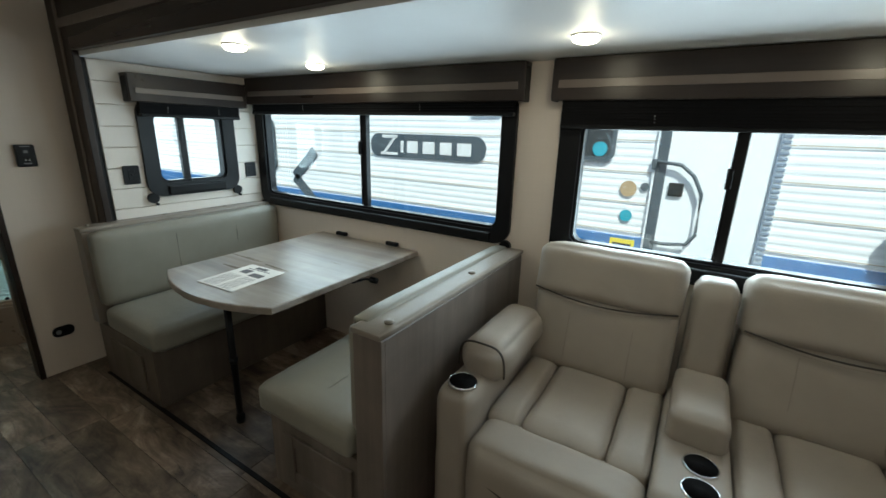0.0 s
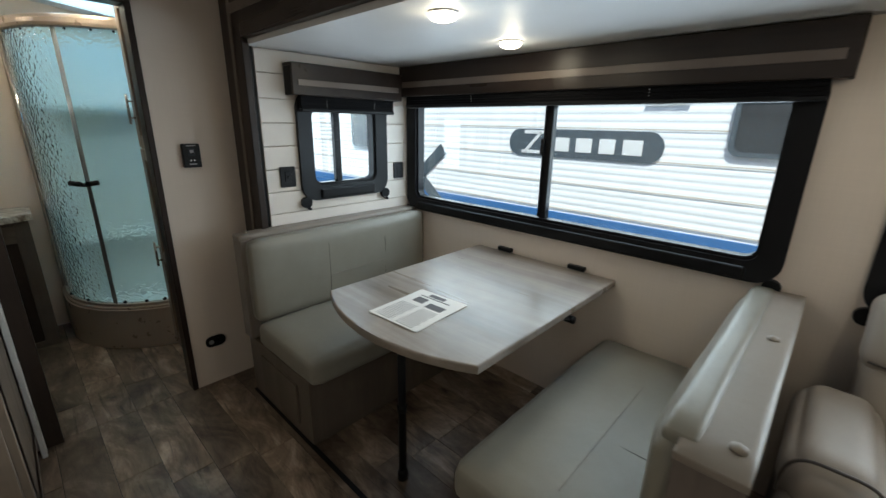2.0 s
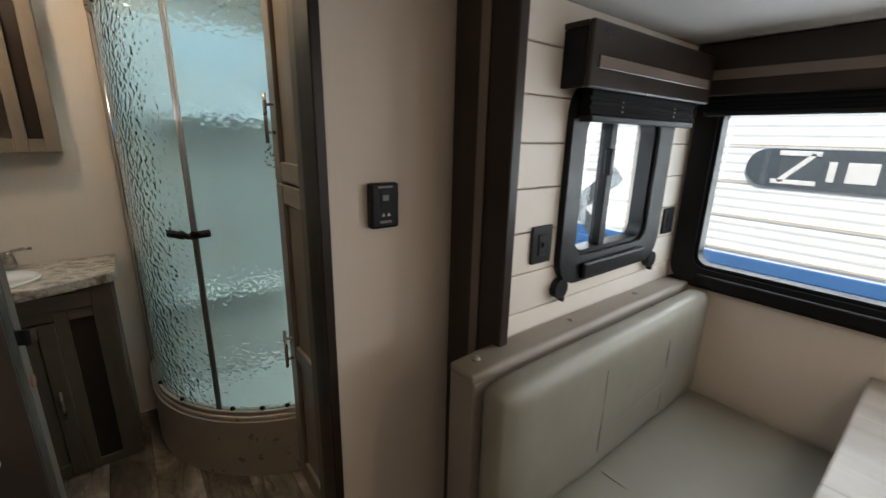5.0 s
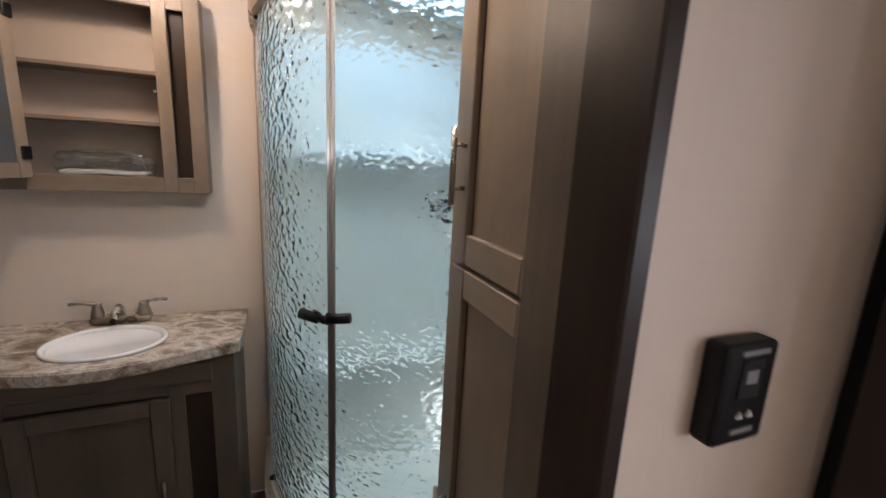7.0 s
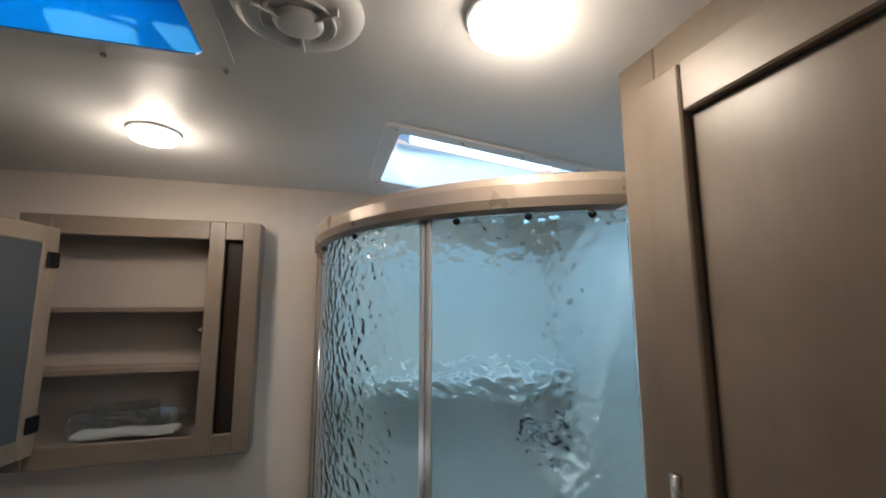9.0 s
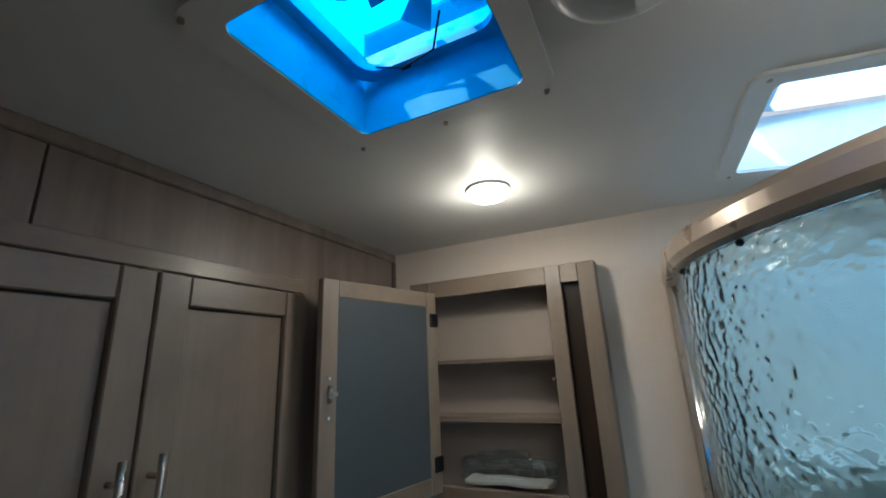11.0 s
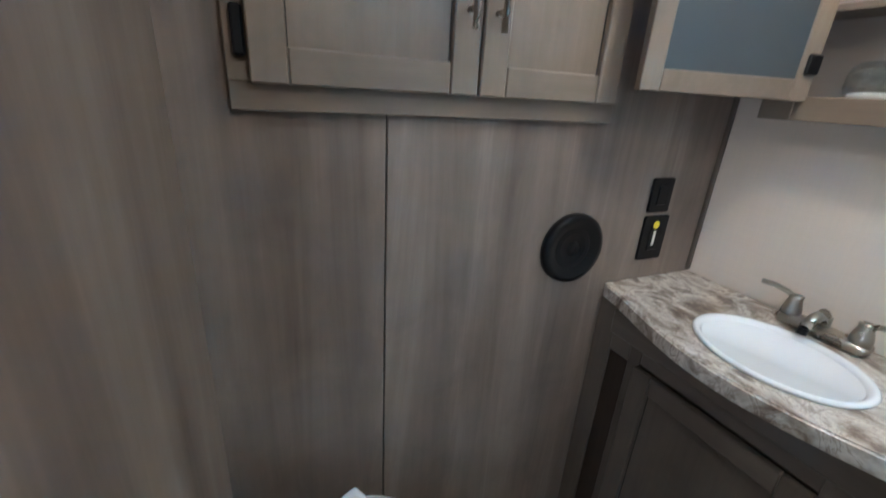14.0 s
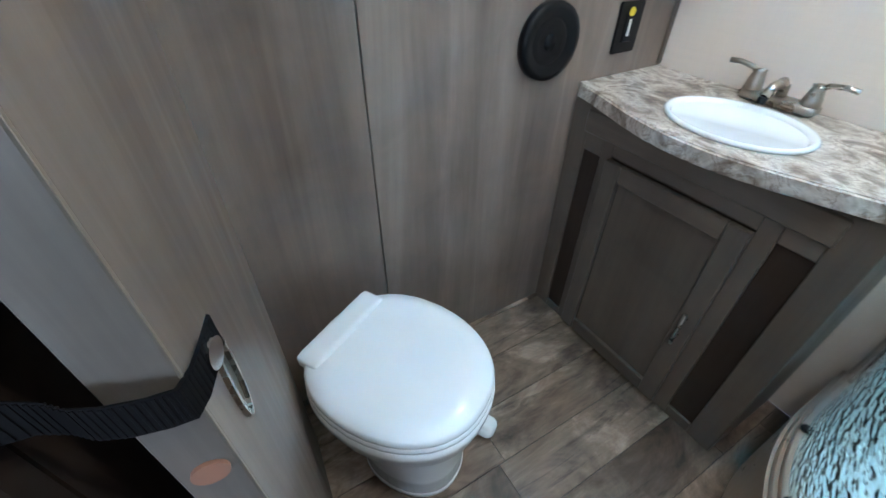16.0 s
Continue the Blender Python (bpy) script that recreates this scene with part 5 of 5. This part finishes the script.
for s in (-0.045, 0.045):
    part("mixer_knob", lathe([(0.0, 0.0), (0.022, 0.0), (0.024, 0.03), (0.0, 0.045)], 16), BLACK, shower, m=at(1.585 + s, Y_BACK - 0.04, 1.29, Matrix.Rotation(radians(90), 4, "X")), smooth=True)

# ---- outdoors ----
tagged(part("ground", box(-300, 300, -300, 300, -1.3, -1.0), ASPH), "grey asphalt sales lot", "ground", kind="structure")
van2 = thing("travel_trailer", (5.2, -1.0, -1.0), "white corrugated travel trailer parked alongside", "trailer")
XN = 4.10
rib = bmesh.new()
prof = []
z = 0.70
while z < 2.35:
    prof += [(XN, z), (XN - 0.0025, z + 0.012), (XN - 0.0025, z + 0.034), (XN, z + 0.046)]
    z += 0.058
lo = [rib.verts.new((x, -7.5, z)) for x, z in prof]
hi = [rib.verts.new((x, 6.0, z)) for x, z in prof]
for i in range(len(prof) - 1):
    rib.faces.new((lo[i], lo[i + 1], hi[i + 1], hi[i]))
part("ribbed_siding", rib, SIDING, van2)
part("body", box(XN + 0.003, XN + 2.4, -7.5, 6.0, -0.35, 2.36), SIDING, van2)
part("roof_edge", box(XN - 0.02, XN + 2.42, -7.52, 6.02, 2.36, 2.42, 0.01), SIDING, van2)
for a, b in ((0.59, 0.675), (0.52, 0.586), (0.40, 0.515), (0.20, 0.395), (-0.35, 0.195)):
    part("skirt_panel", box(XN - 0.014, XN + 0.002, -7.5, 6.0, a, b, 0.004), BLUESK, van2, "blue lower panel")
for z in (0.71, 0.94, 1.17, 1.40, 1.63):
    part("seam_line", box(XN - 0.013, XN - 0.009, -7.5, 6.0, z, z + 0.004), TAN, van2)
NM = at(XN - 0.012, 0, 0, FRONT_MX)
badge = part("badge", slab(rounded(-0.03, 1.33, 1.155, 1.385, 0.11), 0.0, 0.004), SLATEG, van2, "dark slate capsule badge", m=NM @ Matrix.Rotation(radians(90), 4, "X"))
for u0, u1, v0, v1 in ((0.13, 0.33, 1.345, 1.375), (0.11, 0.33, 1.175, 1.203), (0.37, 0.405, 1.205, 1.32), (0.45, 0.58, 1.205, 1.32), (0.64, 0.78, 1.205, 1.32), (0.84, 0.97, 1.205, 1.32), (1.03, 1.18, 1.205, 1.32)):
    part("badge_bar", box(u0, u1, -0.008, -0.004, v0, v1, 0.002), ABS, badge, m=NM)
part("badge_slash", box(-0.115, 0.115, -0.008, -0.004, -0.014, 0.014, 0.002), ABS, badge, m=NM @ at(0.225, 0, 1.274, Matrix.Rotation(radians(-48), 4, "Y")))
for s in (-1, 1):
    part("chevron", box(-0.50, 0.0, -0.003, 0.0, -0.065, 0.065), SLATEG, van2, "slate chevron stripe", m=NM @ at(-1.28, 0, 0.835, Matrix.Rotation(radians(180 + 40 * s), 4, "Y")))
for u0, u1, v0, v1 in ((1.72, 2.42, 1.24, 1.64), (-2.6, -2.0, 1.1, 1.7), (-1.70, -1.60, 0.9, 1.5)):
    w2 = part("window", ring(rounded(u0, u1, v0, v1, 0.07), rounded(u0 + 0.03, u1 - 0.03, v0 + 0.03, v1 - 0.03, 0.05), 0.0, -0.02), SLATEG, van2, m=NM)
    part("pane", box(u0 + 0.02, u1 - 0.02, -0.008, -0.002, v0 + 0.02, v1 - 0.02), SMOKE, w2, m=NM)
part("light_bar", box(1.16, 1.455, -0.02, 0.0, 1.575, 1.592, 0.004), GREY, van2, m=NM)
ed = part("entry_door", box(2.78, 3.40, -0.012, 0.0, 0.30, 2.2, 0.004), SIDING, van2, "white entry door", m=NM)
part("door_trim", ring(rounded(2.70, 3.45, 0.26, 2.25, 0.05), rounded(2.78, 3.40, 0.31, 2.19, 0.04), 0.0, -0.016), SIDING, ed, m=NM)
part("door_jamb", box(2.715, 2.785, -0.024, -0.001, 0.26, 2.25, 0.005), SLATEG, ed, "slate door jamb", m=NM)
part("grab_handle", tube([(2.73, -0.02, 1.255), (2.73, -0.05, 1.258), (2.88, -0.055, 1.245), (2.97, -0.055, 1.17), (3.03, -0.055, 1.05), (3.04, -0.055, 0.76), (2.99, -0.055, 0.685), (2.84, -0.05, 0.665), (2.76, -0.02, 0.665)], 0.013), SLATEG, ed, "dark grey grab handle", m=NM, smooth=True)
part("door_latch", box(2.82, 2.915, -0.035, -0.012, 1.02, 1.115, 0.008, 2), BLACK, ed, m=NM)
for u, v, r, mt, nm in ((2.55, 1.044, 0.06, TAN, "tan badge sticker"), (2.663, 1.067, 0.03, SLATEG, "round sticker"), (2.56, 0.836, 0.045, TEAL, "round sticker"), (2.31, 1.329, 0.055, TEAL, "teal round sticker")):
    part("sticker", rod((u, -0.024 if u < 2.4 else -0.004, v), (u, -0.026 if u < 2.4 else -0.006, v), r, 24), mt, van2, nm, m=NM)
part("sticker", box(2.47, 2.65, -0.006, -0.003, 0.55, 0.65, 0.002), YELLOW, van2, "yellow warranty sticker", m=NM)
part("sticker_bar", box(2.49, 2.63, -0.008, -0.006, 0.585, 0.615), BLACK, van2, m=NM)
def lettering(text, size, u, v, out, mat, parent):
    """Raised letters on the trailer's side, centred at u along it and v up."""
    c = bpy.data.curves.new("lettering", "FONT")
    c.body, c.size, c.align_x, c.align_y, c.extrude = text, size, "CENTER", "CENTER", 0.0006
    c.materials.append(mat)
    ob = new("lettering", c)
    ob.parent = parent
    ob.matrix_parent_inverse = Matrix.Translation(-Vector(parent.location))
    ob.matrix_local = NM @ at(u, -out, v, Matrix.Rotation(radians(90), 4, "X"))
    return ob


lettering("3 YEAR", 0.045, 2.56, 0.60, 0.0095, YELLOW, van2)
lettering("25", 0.035, 2.55, 1.044, 0.0075, SLATEG, van2)
for u, v in ((2.715, 1.255), (2.745, 0.665)):
    part("handle_bracket", box(u - 0.03, u + 0.02, -0.03, -0.004, v - 0.055, v + 0.02, 0.006, 2), SLATEG, van2, "dark handle bracket", m=NM)
part("corner_strip", box(3.395, 3.41, -0.03, -0.004, 0.35, 2.2, 0.003), AWN, van2, "blue-grey ribbed strip", m=NM)
for i in range(52):
    part("strip_rib", box(3.4105, 3.455, -0.026, -0.004, 0.36 + 0.035 * i, 0.382 + 0.035 * i, 0.003), AWN, van2, m=NM)
part("awning_arm", box(4.11, 4.16, -0.09, -0.01, 0.2, 2.2, 0.006), SLATEG, van2, "dark grey awning arm", m=NM)
part("arm_bracket", soft(4.04, 4.17, -0.12, -0.02, 0.78, 0.98, 0.03), SLATEG, van2, m=NM)

# ---- floor planks ----
W = 0.155


def plank_mesh(name, w, l, mat):
    bm = box(0.0011, w - 0.0011, 0.0011, l - 0.0011, -0.004, 0.0, 0.0008)
    me = bpy.data.meshes.new(name)
    bm.to_mesh(me)
    bm.free()
    me.materials.append(mat)
    return me


rng = random.Random(4)
cache = {}
x = 0.02 - 5 * W
while x < 2.60:
    w = min(W, 2.625 - x)
    y = Y_REAR + rng.uniform(-0.6, 0.0)
    while y < Y_BACK:
        l = 0.915
        a, b = max(y, Y_REAR), min(y + l, Y_BACK)
        for s, e in (((a, b),) if not (a < 0.02 < b) else ((a, 0.02), (0.02, b))):
            if e - s > 0.02 and not (x > 1.7 and s >= 0):
                key = (round(w, 3), round(e - s, 3), s >= 0.019)
                if key not in cache:
                    cache[key] = plank_mesh("plank", w, e - s, PLANK)
                ob = new("plank", cache[key])
                ob.location = (x, s, 0.0)
                ob.parent = sub
        y += l
    x += W
tagged(part("trim_slide_floor", box(1.440, 1.462, -4.6, -0.22, 0.0005, 0.006, 0.002), BLACK), "black floor edge strip of the slide-out", "trim", kind="structure")
